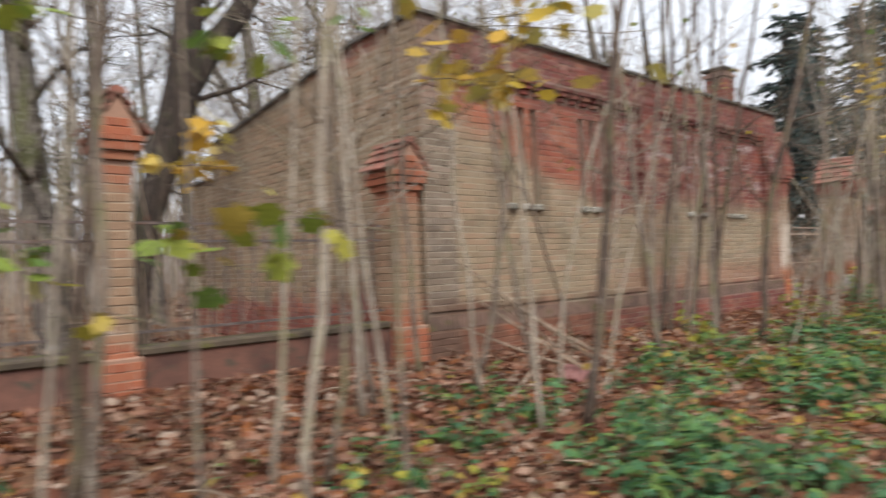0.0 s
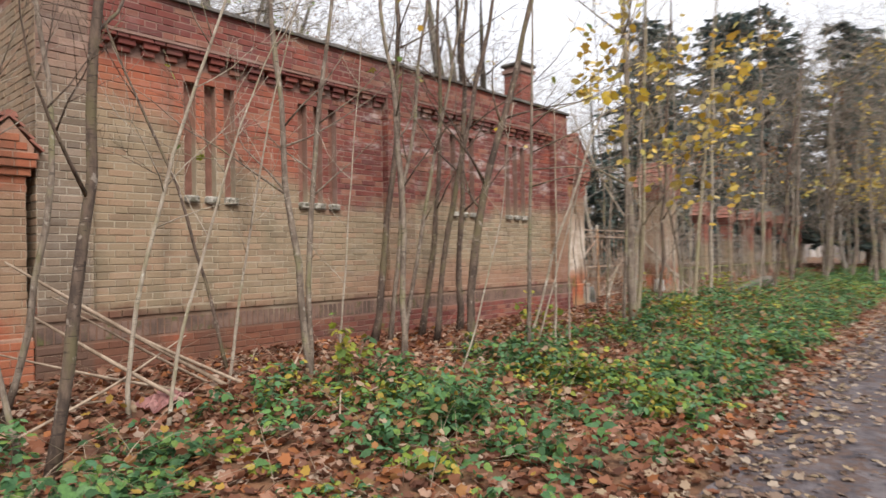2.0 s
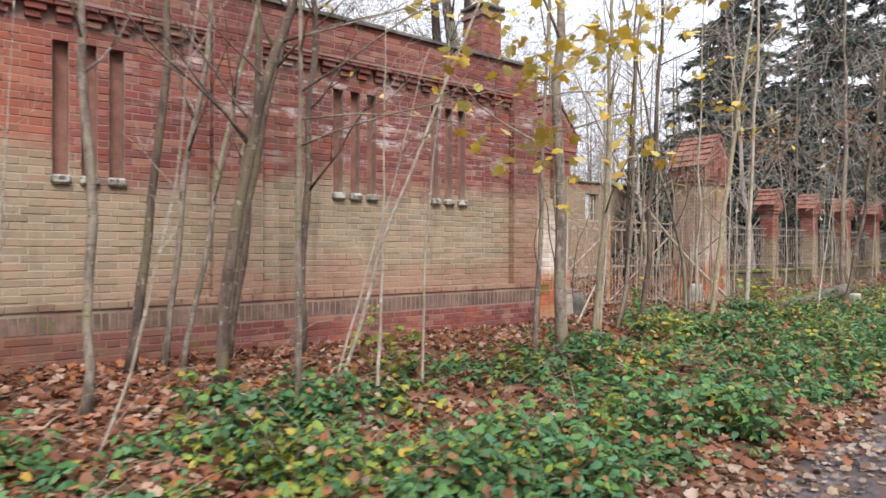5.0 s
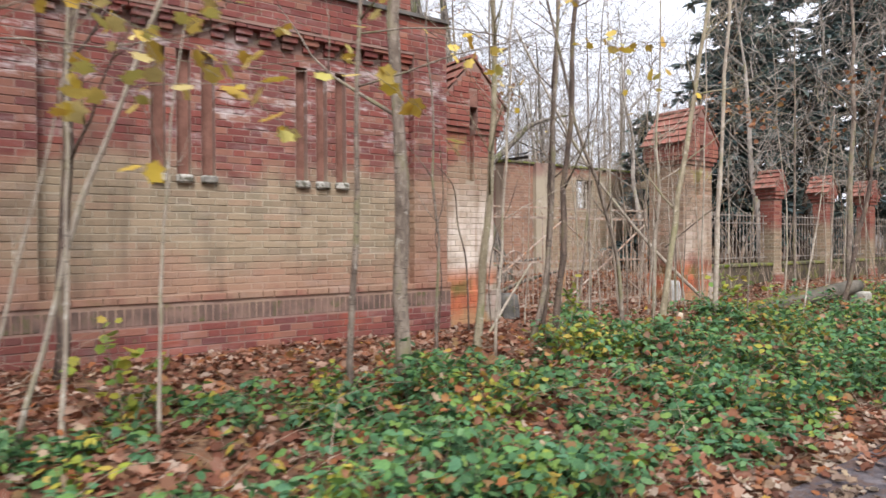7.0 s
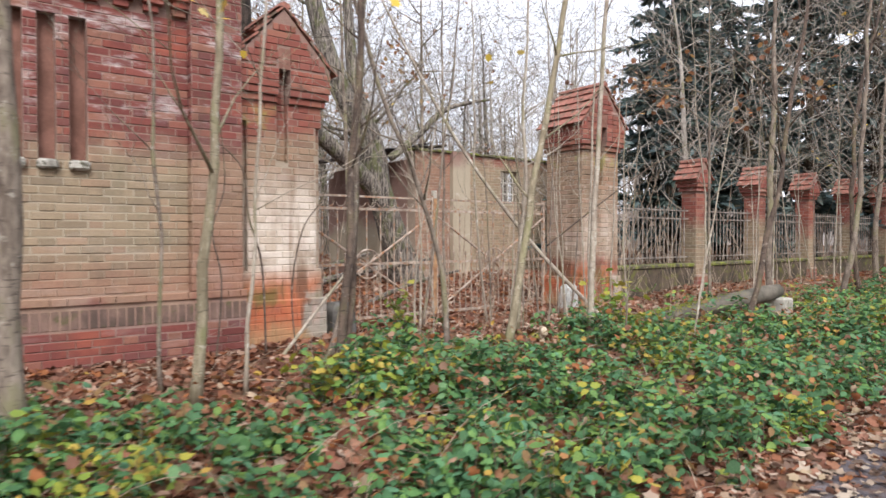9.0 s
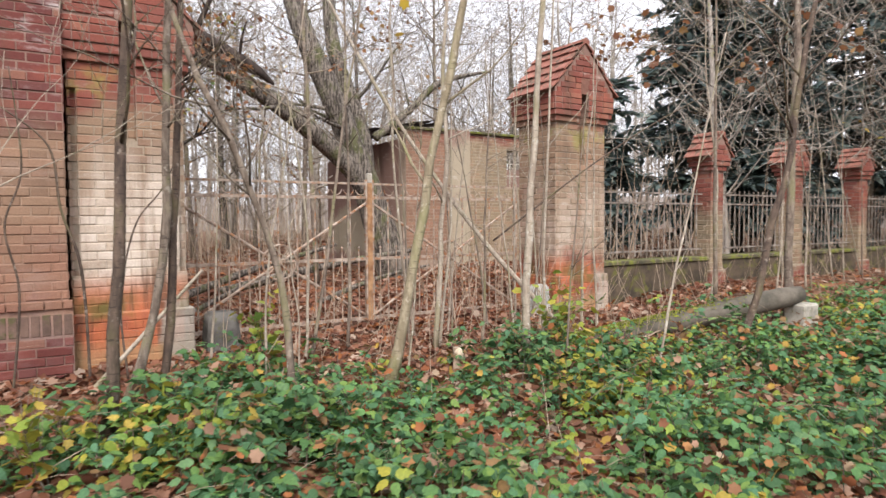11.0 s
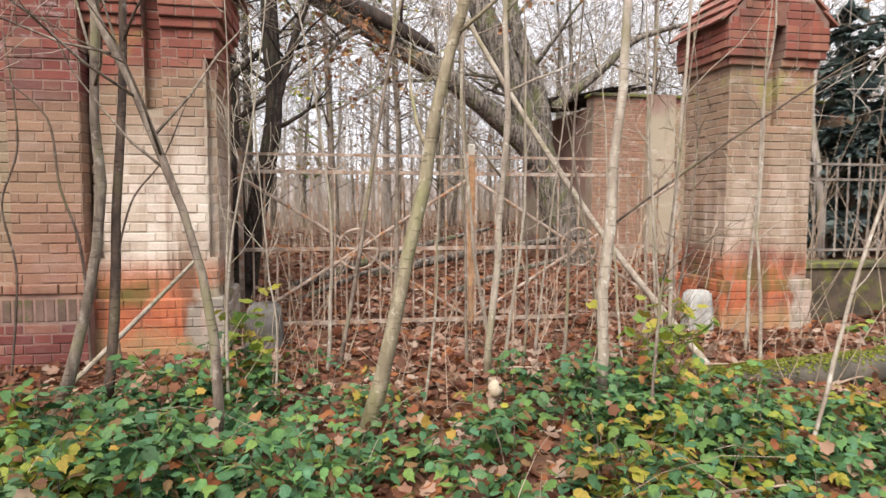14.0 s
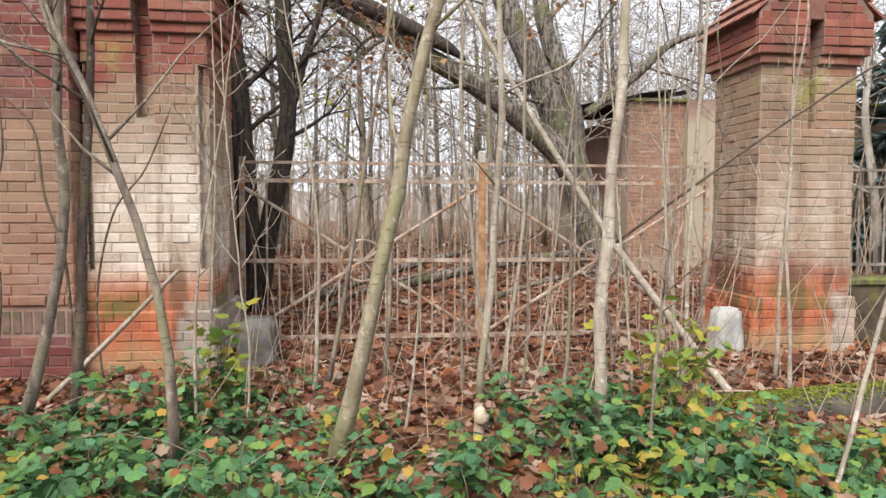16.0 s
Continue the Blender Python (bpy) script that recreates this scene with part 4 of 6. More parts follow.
def leaves_on(paths, count, size, rnd, hang=0.5):
    """Leaves along the outer ends of twigs."""
    at, ax, nm, sz, cu = [], [], [], [], []
    for _ in range(count):
        path = rnd.choice(paths)
        k = rnd.randrange(1, len(path))
        p = Vector(path[k - 1][0]).lerp(Vector(path[k][0]), rnd.random())
        d = Vector((rnd.gauss(0, 1), rnd.gauss(0, 1), rnd.gauss(0, 0.6) - hang)).normalized()
        s = size * rnd.uniform(0.6, 1.25)
        at.append(p + d * s * 0.6)
        ax.append(d)
        nm.append((rnd.gauss(0, 0.5), rnd.gauss(0, 0.5), 1))
        sz.append(s)
        cu.append(rnd.uniform(-0.5, 0.5))
    return at, ax, nm, sz, cu


def sapling(x, y, lx, ly, bx, by, zt, r, bark, seed, leaves=0, leaf_material_=None):
    """A slender self-sown tree: bowed, leaning stem, thin side branches."""
    rnd = random.Random(seed)
    material, tone = BARKS[bark]
    r *= 0.92 if r > 0.028 else 0.72
    thin = r < 0.017
    h = 1.9 + 38 * r + rnd.uniform(0, 0.8) if thin else min(3.6 + 66 * r + rnd.uniform(0, 1.5), 8.5)
    h = max(h, zt * 1.05 if zt < 5.5 else 5.5) + (0 if thin else 0.6)
    z0 = ground_z(x, y) - 0.06
    root = empty("young_tree", (x, y, z0), f"{'thin' if thin else 'slender'} {tone} {'shoot' if thin else 'sapling'} rising from leaf litter", "sapling", "self-sown saplings")
    pts, n = [], 20
    for i in range(n + 1):
        z = h * i / n
        s = z / max(zt, 0.5)
        w = 4 * s * (1 - s) if s < 1 else -1.2 * (s - 1)
        wob = 0.04 * h / 5
        kink = 0.25 * r + 0.006
        px = lx * z + bx * w + wob * noise.noise((seed * 3.1, z * 1.3, 0)) + kink * noise.noise((seed * 5.3, z * 4.1, 3))
        py = ly * z + by * w + wob * noise.noise((seed * 3.1, z * 1.3, 9)) + kink * noise.noise((seed * 5.3, z * 4.1, 7))
        rr = r * ((1 - 0.78 * i / n) + 0.35 * max(0, 1 - z / 0.25))
        rr *= 1 + 0.22 * noise.noise((seed * 2.7, z * 5.5, 4))
        pts.append((Vector((px, py, z)), max(rr, 0.004)))
    v, f = tube_mesh([pts], 8)
    mesh_object("stem", v, f, material, root, True)
    levels = [[], [], []] if not thin else [[], []]
    for i in range(rnd.randint(7, 11) if not thin else rnd.randint(3, 6)):
        fr = rnd.uniform(0.22 if not thin else 0.3, 0.97)
        k = min(int(fr * n), n - 1)
        p, pr = pts[k][0].lerp(pts[k + 1][0], fr * n - k), pts[k][1]
        d = (pts[k + 1][0] - pts[k][0]).normalized()
        nd = (d * rnd.uniform(0.4, 1.0) + side_vector(d, rnd) * 0.8).normalized()
        twig_paths(p, nd, (0.3 + 0.25 * h * (1 - fr * 0.6) * rnd.uniform(0.4, 1)) * (0.7 if thin else 1), max(pr * 0.4, 0.004), 0, rnd, levels, 0.0, 0.8, 3)
    joined_tubes("crown", levels, (5, 4, 3), material, root)
    if leaves:
        leaf_cloud("leaves", leaves_on(levels[-1], leaves, 0.09, rnd), MAPLE, leaf_material_ or YELLOW, root, "last yellow leaves", "stuff")
    return root


sapling_count = [0]


def grow_saplings(rows):
    for x, y, lx, ly, bx, by, zt, r, bark in rows:
        sapling_count[0] += 1
        n = sapling_count[0]
        sapling(x, y, lx, ly, bx, by, zt, r, bark, n, 14 if n % 5 == 0 and r > 0.025 else 0, LIME if n % 10 == 0 else YELLOW)


# saplings along the walk, each: place, lean, bow, seen height, radius, bark
grow_saplings((
    (-3.78, -2.02, 0.063, -0.055, 0.01, -0.01, 2.5, 0.024, "p"),
    (-3.68, -2.10, 0.073, -0.063, -0.01, 0.01, 2.7, 0.044, "n"),
    (-3.62, -2.36, 0.024, -0.021, 0.02, -0.02, 2.2, 0.029, "b"),
    (-2.68, -2.25, 0.056, -0.049, 0.00, -0.00, 2.7, 0.028, "p"),
    (-2.66, -2.60, 0.054, -0.047, 0.01, -0.01, 2.7, 0.033, "p"),
    (-2.46, -2.47, 0.019, -0.017, 0.05, -0.04, 2.5, 0.025, "b"),
    (-1.72, -2.05, -0.068, 0.059, 0.00, -0.00, 2.0, 0.028, "p"),
    (-1.56, -1.47, -0.026, 0.023, 0.01, -0.01, 2.5, 0.031, "p"),
    (-1.35, -1.38, -0.088, 0.076, -0.04, 0.03, 3.3, 0.029, "b"),
    (-0.85, -2.66, -0.028, 0.038, 0.00, -0.00, 2.9, 0.025, "p"),
    (-0.45, -2.39, -0.081, 0.108, -0.05, 0.06, 2.7, 0.028, "b"),
    (-0.44, -1.65, -0.043, 0.057, -0.02, 0.02, 2.9, 0.027, "p"),
))
grow_saplings((
    (-0.38, -2.69, 0.073, -0.097, 0.01, -0.01, 3.0, 0.045, "n"),
    (-0.31, -0.61, -0.025, 0.022, -0.01, 0.01, 3.3, 0.032, "b"),
    (-0.30, -1.41, 0.054, -0.047, 0.15, -0.13, 3.2, 0.029, "b"),
    (0.43, -1.80, 0.171, -0.156, -0.12, 0.11, 3.1, 0.027, "p"),
    (0.52, -2.23, 0.215, -0.197, -0.10, 0.09, 3.1, 0.023, "p"),
    (1.44, -1.48, 0.119, -0.158, -0.03, 0.05, 3.5, 0.023, "p"),
    (1.77, -0.94, -0.235, 0.215, 0.10, -0.09, 3.3, 0.027, "n"),
    (2.14, -1.85, -0.068, 0.062, -0.03, 0.02, 3.6, 0.038, "b"),
    (2.20, -1.72, 0.050, -0.046, -0.06, 0.05, 3.5, 0.034, "b"),
    (2.24, -2.12, 0.057, -0.052, -0.02, 0.01, 3.2, 0.016, "p"),
    (2.93, -0.74, 0.037, -0.033, -0.01, 0.01, 3.1, 0.018, "p"),
    (3.31, -2.65, 0.177, -0.159, 0.08, -0.07, 2.4, 0.015, "p"),
))
grow_saplings((
    (3.40, -1.79, -0.024, 0.021, 0.07, -0.06, 3.6, 0.042, "b"),
    (3.96, -0.72, 0.064, -0.058, 0.07, -0.06, 4.3, 0.051, "n"),
    (4.28, -0.73, 0.089, -0.065, -0.04, 0.03, 3.2, 0.038, "b"),
    (4.30, -1.98, 0.140, -0.125, -0.08, 0.07, 3.4, 0.059, "n"),
    (4.39, -0.84, 0.151, -0.110, -0.02, 0.01, 3.2, 0.034, "b"),
    (4.64, -1.19, 0.140, -0.102, -0.06, 0.05, 3.1, 0.047, "n"),
    (4.82, -0.72, 0.056, -0.051, 0.10, -0.09, 4.2, 0.049, "n"),
    (5.03, -2.48, 0.206, -0.185, -0.01, 0.01, 2.8, 0.018, "p"),
    (5.26, -2.24, 0.270, -0.196, -0.06, 0.04, 2.7, 0.027, "p"),
    (5.50, -2.47, 0.016, -0.012, 0.01, -0.01, 3.1, 0.023, "p"),
    (5.64, -0.75, 0.027, -0.019, -0.00, 0.00, 3.5, 0.052, "n"),
    (6.08, -2.35, 0.055, -0.040, -0.06, 0.04, 3.1, 0.021, "p"),
))
grow_saplings((
    (7.96, -2.39, -0.008, 0.006, -0.00, 0.00, 3.6, 0.076, "b"),
    (8.96, -1.44, -0.017, 0.013, 0.01, -0.01, 3.0, 0.024, "b"),
    (9.05, -1.96, 0.046, -0.033, 0.03, -0.02, 3.6, 0.044, "g"),
    (9.51, -1.70, 0.046, -0.035, -0.01, 0.00, 2.9, 0.025, "p"),
    (10.22, -1.82, 0.058, -0.044, 0.02, -0.02, 3.2, 0.045, "n"),
    (10.37, -1.34, 0.130, -0.013, 0.13, -0.01, 2.4, 0.036, "b"),
    (10.60, -1.24, 0.078, -0.008, 0.05, -0.00, 2.5, 0.036, "n"),
    (11.35, -1.82, -0.232, 0.024, 0.20, -0.02, 2.3, 0.03, "b"),
    (11.16, -0.35, 0.02, -0.004, 0.05, -0.00, 3.0, 0.016, "p"),
    (11.36, -1.33, 0.095, -0.010, -0.06, 0.01, 1.9, 0.015, "p"),
    (11.60, -1.26, -0.003, 0.000, 0.04, -0.00, 0.9, 0.011, "p"),
    (11.95, -0.55, -0.063, 0.006, 0.11, -0.01, 2.7, 0.022, "p"),
    (12.17, -1.76, 0.218, -0.022, 0.01, -0.00, 2.4, 0.05, "g"),
))
grow_saplings((
    (12.55, -1.38, 0.084, -0.009, 0.03, -0.00, 1.1, 0.013, "p"),
    (13.07, -1.00, 0.045, -0.005, 0.03, -0.00, 2.4, 0.03, "p"),
    (13.62, -1.65, 0.061, -0.006, -0.02, 0.00, 2.5, 0.042, "p"),
    (13.64, -0.30, 0.114, -0.012, -0.01, 0.00, 1.6, 0.017, "p"),
    (13.65, -0.96, 0.034, -0.004, -0.01, 0.00, 2.4, 0.021, "b"),
    (13.77, -2.04, 0.089, -0.009, -0.04, 0.00, 2.4, 0.016, "b"),
    (14.44, -2.44, 0.251, -0.026, -0.03, 0.00, 1.5, 0.018, "p"),
    (15.73, -2.36, 0.187, -0.097, 0.05, -0.03, 3.1, 0.045, "n"),
    (17.93, -1.59, 0.002, -0.003, 0.03, -0.04, 9.0, 0.060, "b"),
    (20.41, -1.69, 0.074, -0.057, 0.08, -0.07, 4.3, 0.060, "b"),
    (21.47, -2.45, 0.009, -0.012, 0.18, -0.23, 8.8, 0.060, "b"),
    (22.06, -1.39, 0.051, -0.039, -0.28, 0.21, 5.8, 0.060, "n"),
))
grow_saplings((
    (28.55, -2.56, 0.111, -0.147, 0.03, -0.04, 8.5, 0.060, "b"),
))

# thin pale shoots crowding the gate and the railing
shoots = random.Random(5)
for x0, x1, count in ((11.9, 15.6, 15), (16.9, 24.0, 12)):
    for _ in range(count):
        lean = shoots.gauss(0, 0.08)
        grow_saplings(((shoots.uniform(x0, x1), shoots.uniform(-0.9, -0.1), lean, shoots.gauss(0, 0.04), shoots.gauss(0, 0.06), 0.0, shoots.uniform(2.6, 4.2), shoots.uniform(0.014, 0.026), shoots.choice("ppb")),))


def limb(pts, sides=12, wob=0.03, seed=0):
    """A thick limb through a few points, smoothed, with a knobbly outline."""
    out, n = [], 7
    for i in range(len(pts) - 1):
        p0, p1, p2, p3 = (pts[max(0, min(len(pts) - 1, i + k))] for k in (-1, 0, 1, 2))
        for j in range(n):
            t = j / n
            q = [0.5 * (2 * b + (c - a) * t + (2 * a - 5 * b + 4 * c - d) * t * t + (3 * b - a - 3 * c + d) * t ** 3) for a, b, c, d in zip(p0, p1, p2, p3)]
            w = 1 + wob * 3 * noise.noise((q[0] * 2.2 + seed, q[1] * 2.2, q[2] * 2.2))
            out.append((Vector(q[:3]), q[3] * w))
    out.append((Vector(pts[-1][:3]), pts[-1][3]))
    return out


def big_tree(name, label, stems, bark, seed, kids=9, reach=2.6, crown_from=0.35):
    """A grown tree: each stem is a list of (x, y, z, radius); branches fork from the upper parts."""
    rnd = random.Random(seed)
    root = empty(name, tuple(stems[0][0][:3]), label, "tree")
    origin = Vector(stems[0][0][:3])
    levels = [[], [], []]
    for n, s in enumerate(stems):
        path = [(p - origin, r) for p, r in limb(s, seed=n)]
        v, f = tube_mesh([path], 12)
        mesh_object("trunk" if n == 0 else "limb", v, f, bark, root, True)
        for _ in range(kids):
            k = rnd.randrange(int(len(path) * crown_from), len(path) - 1)
            d = (path[k + 1][0] - path[k][0]).normalized()
            nd = (d * 0.6 + side_vector(d, rnd)).normalized()
            twig_paths(path[k][0], nd, reach * rnd.uniform(0.5, 1.1), min(path[k][1] * 0.3, 0.05), 0, rnd, levels, 0.02, 0.9, 4)
    joined_tubes("crown", levels, (6, 4, 3), bark, root)
    return root


# the leaning old tree behind the gate, with its long arching limb and a torn black branch
big_tree("old_tree", "old leaning grey tree with an arching limb behind the gate", (
    ((17.0, 7.0, -0.1, 0.46), (16.5, 7.0, 1.2, 0.36), (15.95, 7.0, 2.7, 0.3), (15.35, 7.0, 4.1, 0.26), (14.7, 7.1, 5.6, 0.22), (14.2, 7.3, 8.0, 0.14), (14.0, 7.5, 10.5, 0.05)),
    ((16.25, 6.95, 1.9, 0.26), (15.6, 6.9, 2.65, 0.22), (14.4, 6.85, 3.55, 0.19), (13.3, 6.8, 4.17, 0.17), (12.2, 6.7, 4.72, 0.14), (11.0, 6.6, 5.3, 0.1), (9.6, 6.5, 5.7, 0.05)),
    ((16.2, 7.1, 2.2, 0.24), (16.1, 7.2, 3.5, 0.2), (15.6, 7.4, 5.2, 0.16), (15.5, 7.6, 7.5, 0.1), (15.3, 7.8, 9.5, 0.04)),
    ((16.4, 7.0, 3.2, 0.1), (17.3, 7.0, 3.9, 0.085), (18.1, 6.9, 4.6, 0.07), (19.5, 6.8, 5.0, 0.03))), OLD_BARK, 5, 8, 2.4, 0.3)
torn = big_tree("broken_branch", "torn black dead branch lying along the arching limb", (
    ((14.0, 6.62, 4.06, 0.025), (13.7, 6.6, 4.26, 0.1), (13.1, 6.55, 4.54, 0.14), (12.0, 6.5, 5.0, 0.15), (10.8, 6.45, 5.42, 0.12), (9.4, 6.4, 5.75, 0.06)),), BLACK_BARK, 6, 4, 1.2)
tagged(torn, category="branch")
big_tree("dark_tree", "dark twin-stemmed tree behind the gate pier", (
    ((10.92, 3.0, -0.1, 0.17), (10.85, 3.0, 0.9, 0.14), (10.8, 3.0, 1.9, 0.13), (10.7, 3.0, 3.2, 0.12), (10.5, 3.1, 5.5, 0.09), (10.4, 3.2, 8.0, 0.03)),
    ((10.95, 3.0, 0.3, 0.14), (11.1, 3.0, 1.2, 0.12), (11.32, 3.0, 2.4, 0.105), (11.28, 3.0, 3.8, 0.1), (11.3, 3.1, 6.0, 0.07), (11.4, 3.2, 8.0, 0.02)),
    ((11.3, 3.0, 2.3, 0.05), (11.6, 3.0, 3.4, 0.045), (12.0, 2.9, 4.4, 0.03))), DARK_BARK, 8, 7, 1.6)
big_tree("leaning_tree", "thick dark forked tree leaning beside the brick building", (
    ((-1.75, 4.0, -0.1, 0.3), (-1.65, 4.0, 1.0, 0.22), (-1.45, 4.0, 1.9, 0.2), (-1.1, 4.0, 3.2, 0.24), (-0.85, 4.0, 4.2, 0.27), (-0.75, 4.1, 5.4, 0.2), (-0.7, 4.3, 8.0, 0.12), (-0.6, 4.4, 10.5, 0.04)),
    ((-0.95, 4.0, 3.7, 0.2), (-0.45, 4.0, 4.6, 0.19), (0.2, 4.0, 5.6, 0.17), (1.0, 4.2, 7.5, 0.11), (1.5, 4.3, 9.5, 0.04))), DARK_BARK, 9, 8, 2.6, 0.45)
for n, (x, y, lean) in enumerate(((6.6, 9.0, 0.05), (3.6, 10.5, -0.06), (8.4, 9.5, 0.1))):
    big_tree("tall_tree", "tall bare grey tree rising behind the brick building", (
        ((x, y, -0.2, 0.26), (x + 0.1, y, 2.5, 0.21), (x + lean * 4, y, 5.0, 0.19), (x + lean * 9, y, 8.5, 0.12), (x + lean * 12, y, 12, 0.04)),
        ((x + lean * 3, y, 4.2, 0.12), (x - 1.2, y, 6.2, 0.09), (x - 2.4, y + 0.3, 8.4, 0.04)),
        ((x + lean * 4, y, 4.9, 0.12), (x + 1.4, y, 6.6, 0.09), (x + 2.2, y - 0.3, 9.0, 0.04))), OLD_BARK, 20 + n, 9, 2.8, 0.35)


# ---- the wood behind: a few kinds of bare tree, each copied many times ----
def wood_tree(seed, h, r, bark):
    rnd = random.Random(seed)
    root = empty("woodland_tree", (0, 0, -50), "slim bare autumn tree in the wood", "tree", "trees of the wood")
    lean = Vector((rnd.uniform(-0.08, 0.08), rnd.uniform(-0.08, 0.08), 0))
    path = limb([(lean.x * z + rnd.gauss(0, 0.06), lean.y * z + rnd.gauss(0, 0.06), z, max(r * (1 - 0.92 * z / h), 0.012)) for z in [h * k / 6 - 0.3 * (k == 0) for k in range(7)]], seed=seed)
    v, f = tube_mesh([path], 7)
    mesh_object("trunk", v, f, bark, root, True)
    levels = [[], [], []]
    for _ in range(24):
        k = rnd.randrange(int(len(path) * 0.18), len(path) - 1)
        d = (path[k + 1][0] - path[k][0]).normalized()
        nd = (d * rnd.uniform(0.4, 0.9) + side_vector(d, rnd)).normalized()
        twig_paths(path[k][0], nd, rnd.uniform(0.8, 2.2), max(path[k][1] * 0.35, 0.008), 0, rnd, levels, -0.01, 0.8, 3)
    joined_tubes("crown", levels, (4, 3, 3), bark, root)
    return root, levels


WOOD_GREY = simple_material("woodland_bark", (0.19, 0.165, 0.14), (0.36, 0.325, 0.285), 5, 40, 0.9, 0, (1, 1, 0.25), 0.4, 0.01, (0.2, 0.19, 0.1), (0.55, 0.7))
kinds = []
for n, (h, r) in enumerate(((9, 0.11), (11, 0.15), (7, 0.07), (8, 0.09), (12, 0.2), (6, 0.05))):
    kinds.append(wood_tree(40 + n, h, r, (WOOD_GREY, OLD_BARK, BARK)[n % 3])[0])
rnd = random.Random(11)


def free_spot(x, y):
    return not (-0.6 < x < 11 and -0.6 < y < 7.6) and not (16.2 < x < 26 and 6.2 < y < 12) and not (-0.5 < y < 1.5) and not (10.8 < x < 16.6 and 1.0 < y < 9)


spots = []
while len(spots) < 150:
    x, y = rnd.uniform(-12, 46), 2.4 + 34 * rnd.random() ** 1.2
    if free_spot(x, y) and all((x - a) ** 2 + (y - b) ** 2 > 0.8 for a, b in spots):
        spots.append((x, y))
while len(spots) < 180:
    x, y = 23.5 + 42 * rnd.random() ** 1.3, rnd.uniform(-4.2, -0.6)
    if y < -0.6 - 0.05 * (x - 17) + 0.6 and all((x - a) ** 2 + (y - b) ** 2 > 0.5 for a, b in spots) and y > -4.4 + 0.04 * (x - 17):
        spots.append((x, y))
for n, (x, y) in enumerate(spots):
    source = kinds[n % 6] if y > 2 else kinds[(2, 5, 5)[n % 3] if x < 27 else (0, 2, 3, 5)[n % 4]]
    z = ground_z(x, y)
    if n < 6:
        kinds[n].matrix_basis = pose(x, y, z)
        if source is kinds[n]:
            continue
    s = rnd.uniform(0.85, 1.2)
    copy_thing(source, pose(x, y, z, rnd.uniform(-4, 4), rnd.uniform(-4, 4), rnd.uniform(0, 360)))


# ---- dark evergreens behind the railing ----
def evergreen(x, y, h, spread, seed):
    rnd = random.Random(seed)
    root = empty("evergreen_tree", (x, y, ground_z(x, y) - 0.1), "dense dark evergreen with drooping sprays behind the railing", "conifer", "dark evergreens")
    path = [(Vector((0.1 * noise.noise((z, seed, 0)), 0, z)), max(0.2 * (1 - z / h), 0.015)) for z in [h * k / 10 for k in range(11)]]
    v, f = tube_mesh([path], 8)
    mesh_object("trunk", v, f, BROWN_BARK, root, True)
    boughs, at, ax, nm, sz, cu = [], [], [], [], [], []
    for k in range(int(15 * h)):
        z = h * rnd.uniform(0.1, 0.98)
        w = rnd.uniform(0, 6.283)
        length = spread * (1.08 - z / h) ** 0.45 * rnd.uniform(0.6, 1.15)
        d = Vector((math.cos(w), math.sin(w), 0.15))
        pts = [(Vector((0, 0, z)) + d * length * t + Vector((0, 0, -0.28 * length * t * t)), 0.03 * (1 - 0.9 * t)) for t in (0, 0.25, 0.5, 0.75, 1)]
        boughs.append(pts)
        for _ in range(int(62 * length / spread) + 14):
            t = rnd.uniform(0.15, 1)
            i = min(int(t * 4), 3)
            p = pts[i][0].lerp(pts[i + 1][0], t * 4 - i)
            out = (d + Vector((rnd.gauss(0, 0.6), rnd.gauss(0, 0.6), rnd.gauss(-0.35, 0.3)))).normalized()
            s = rnd.uniform(0.17, 0.45)
            at.append(p + out * s * 0.5)
            ax.append(out)
            nm.append((rnd.gauss(0, 0.4), rnd.gauss(0, 0.4), 1))
            sz.append(s)
            cu.append(-0.3)
    joined_tubes("crown", [boughs], (4,), BROWN_BARK, root)
    spray = [(0, -0.5), (0.22, -0.1), (0.15, 0.2), (0, 0.55), (-0.15, 0.2), (-0.22, -0.1)]
    leaf_cloud("needles", (at, ax, nm, sz, cu), spray, NEEDLES, root, "dark green needle sprays")
    return root


for n, (x, y, h, s) in enumerate(((24.4, 4.4, 9, 1.9), (27.4, 6.2, 12, 2.5), (25.8, 2.9, 7, 1.5), (29.0, 2.6, 12, 2.3), (32.2, 1.9, 13, 2.4), (34.4, 4.8, 14, 2.8), (31.0, 6.6, 13, 2.5), (37.4, 2.4, 13, 2.6), (33.8, -0.9, 12, 1.9), (38.5, -1.2, 13, 2.1), (44.0, -0.6, 14, 2.6), (42.0, 3.5, 14, 3.0), (22.2, 5.7, 5.0, 1.4))):
    evergreen(x, y, h, s, 60 + n)


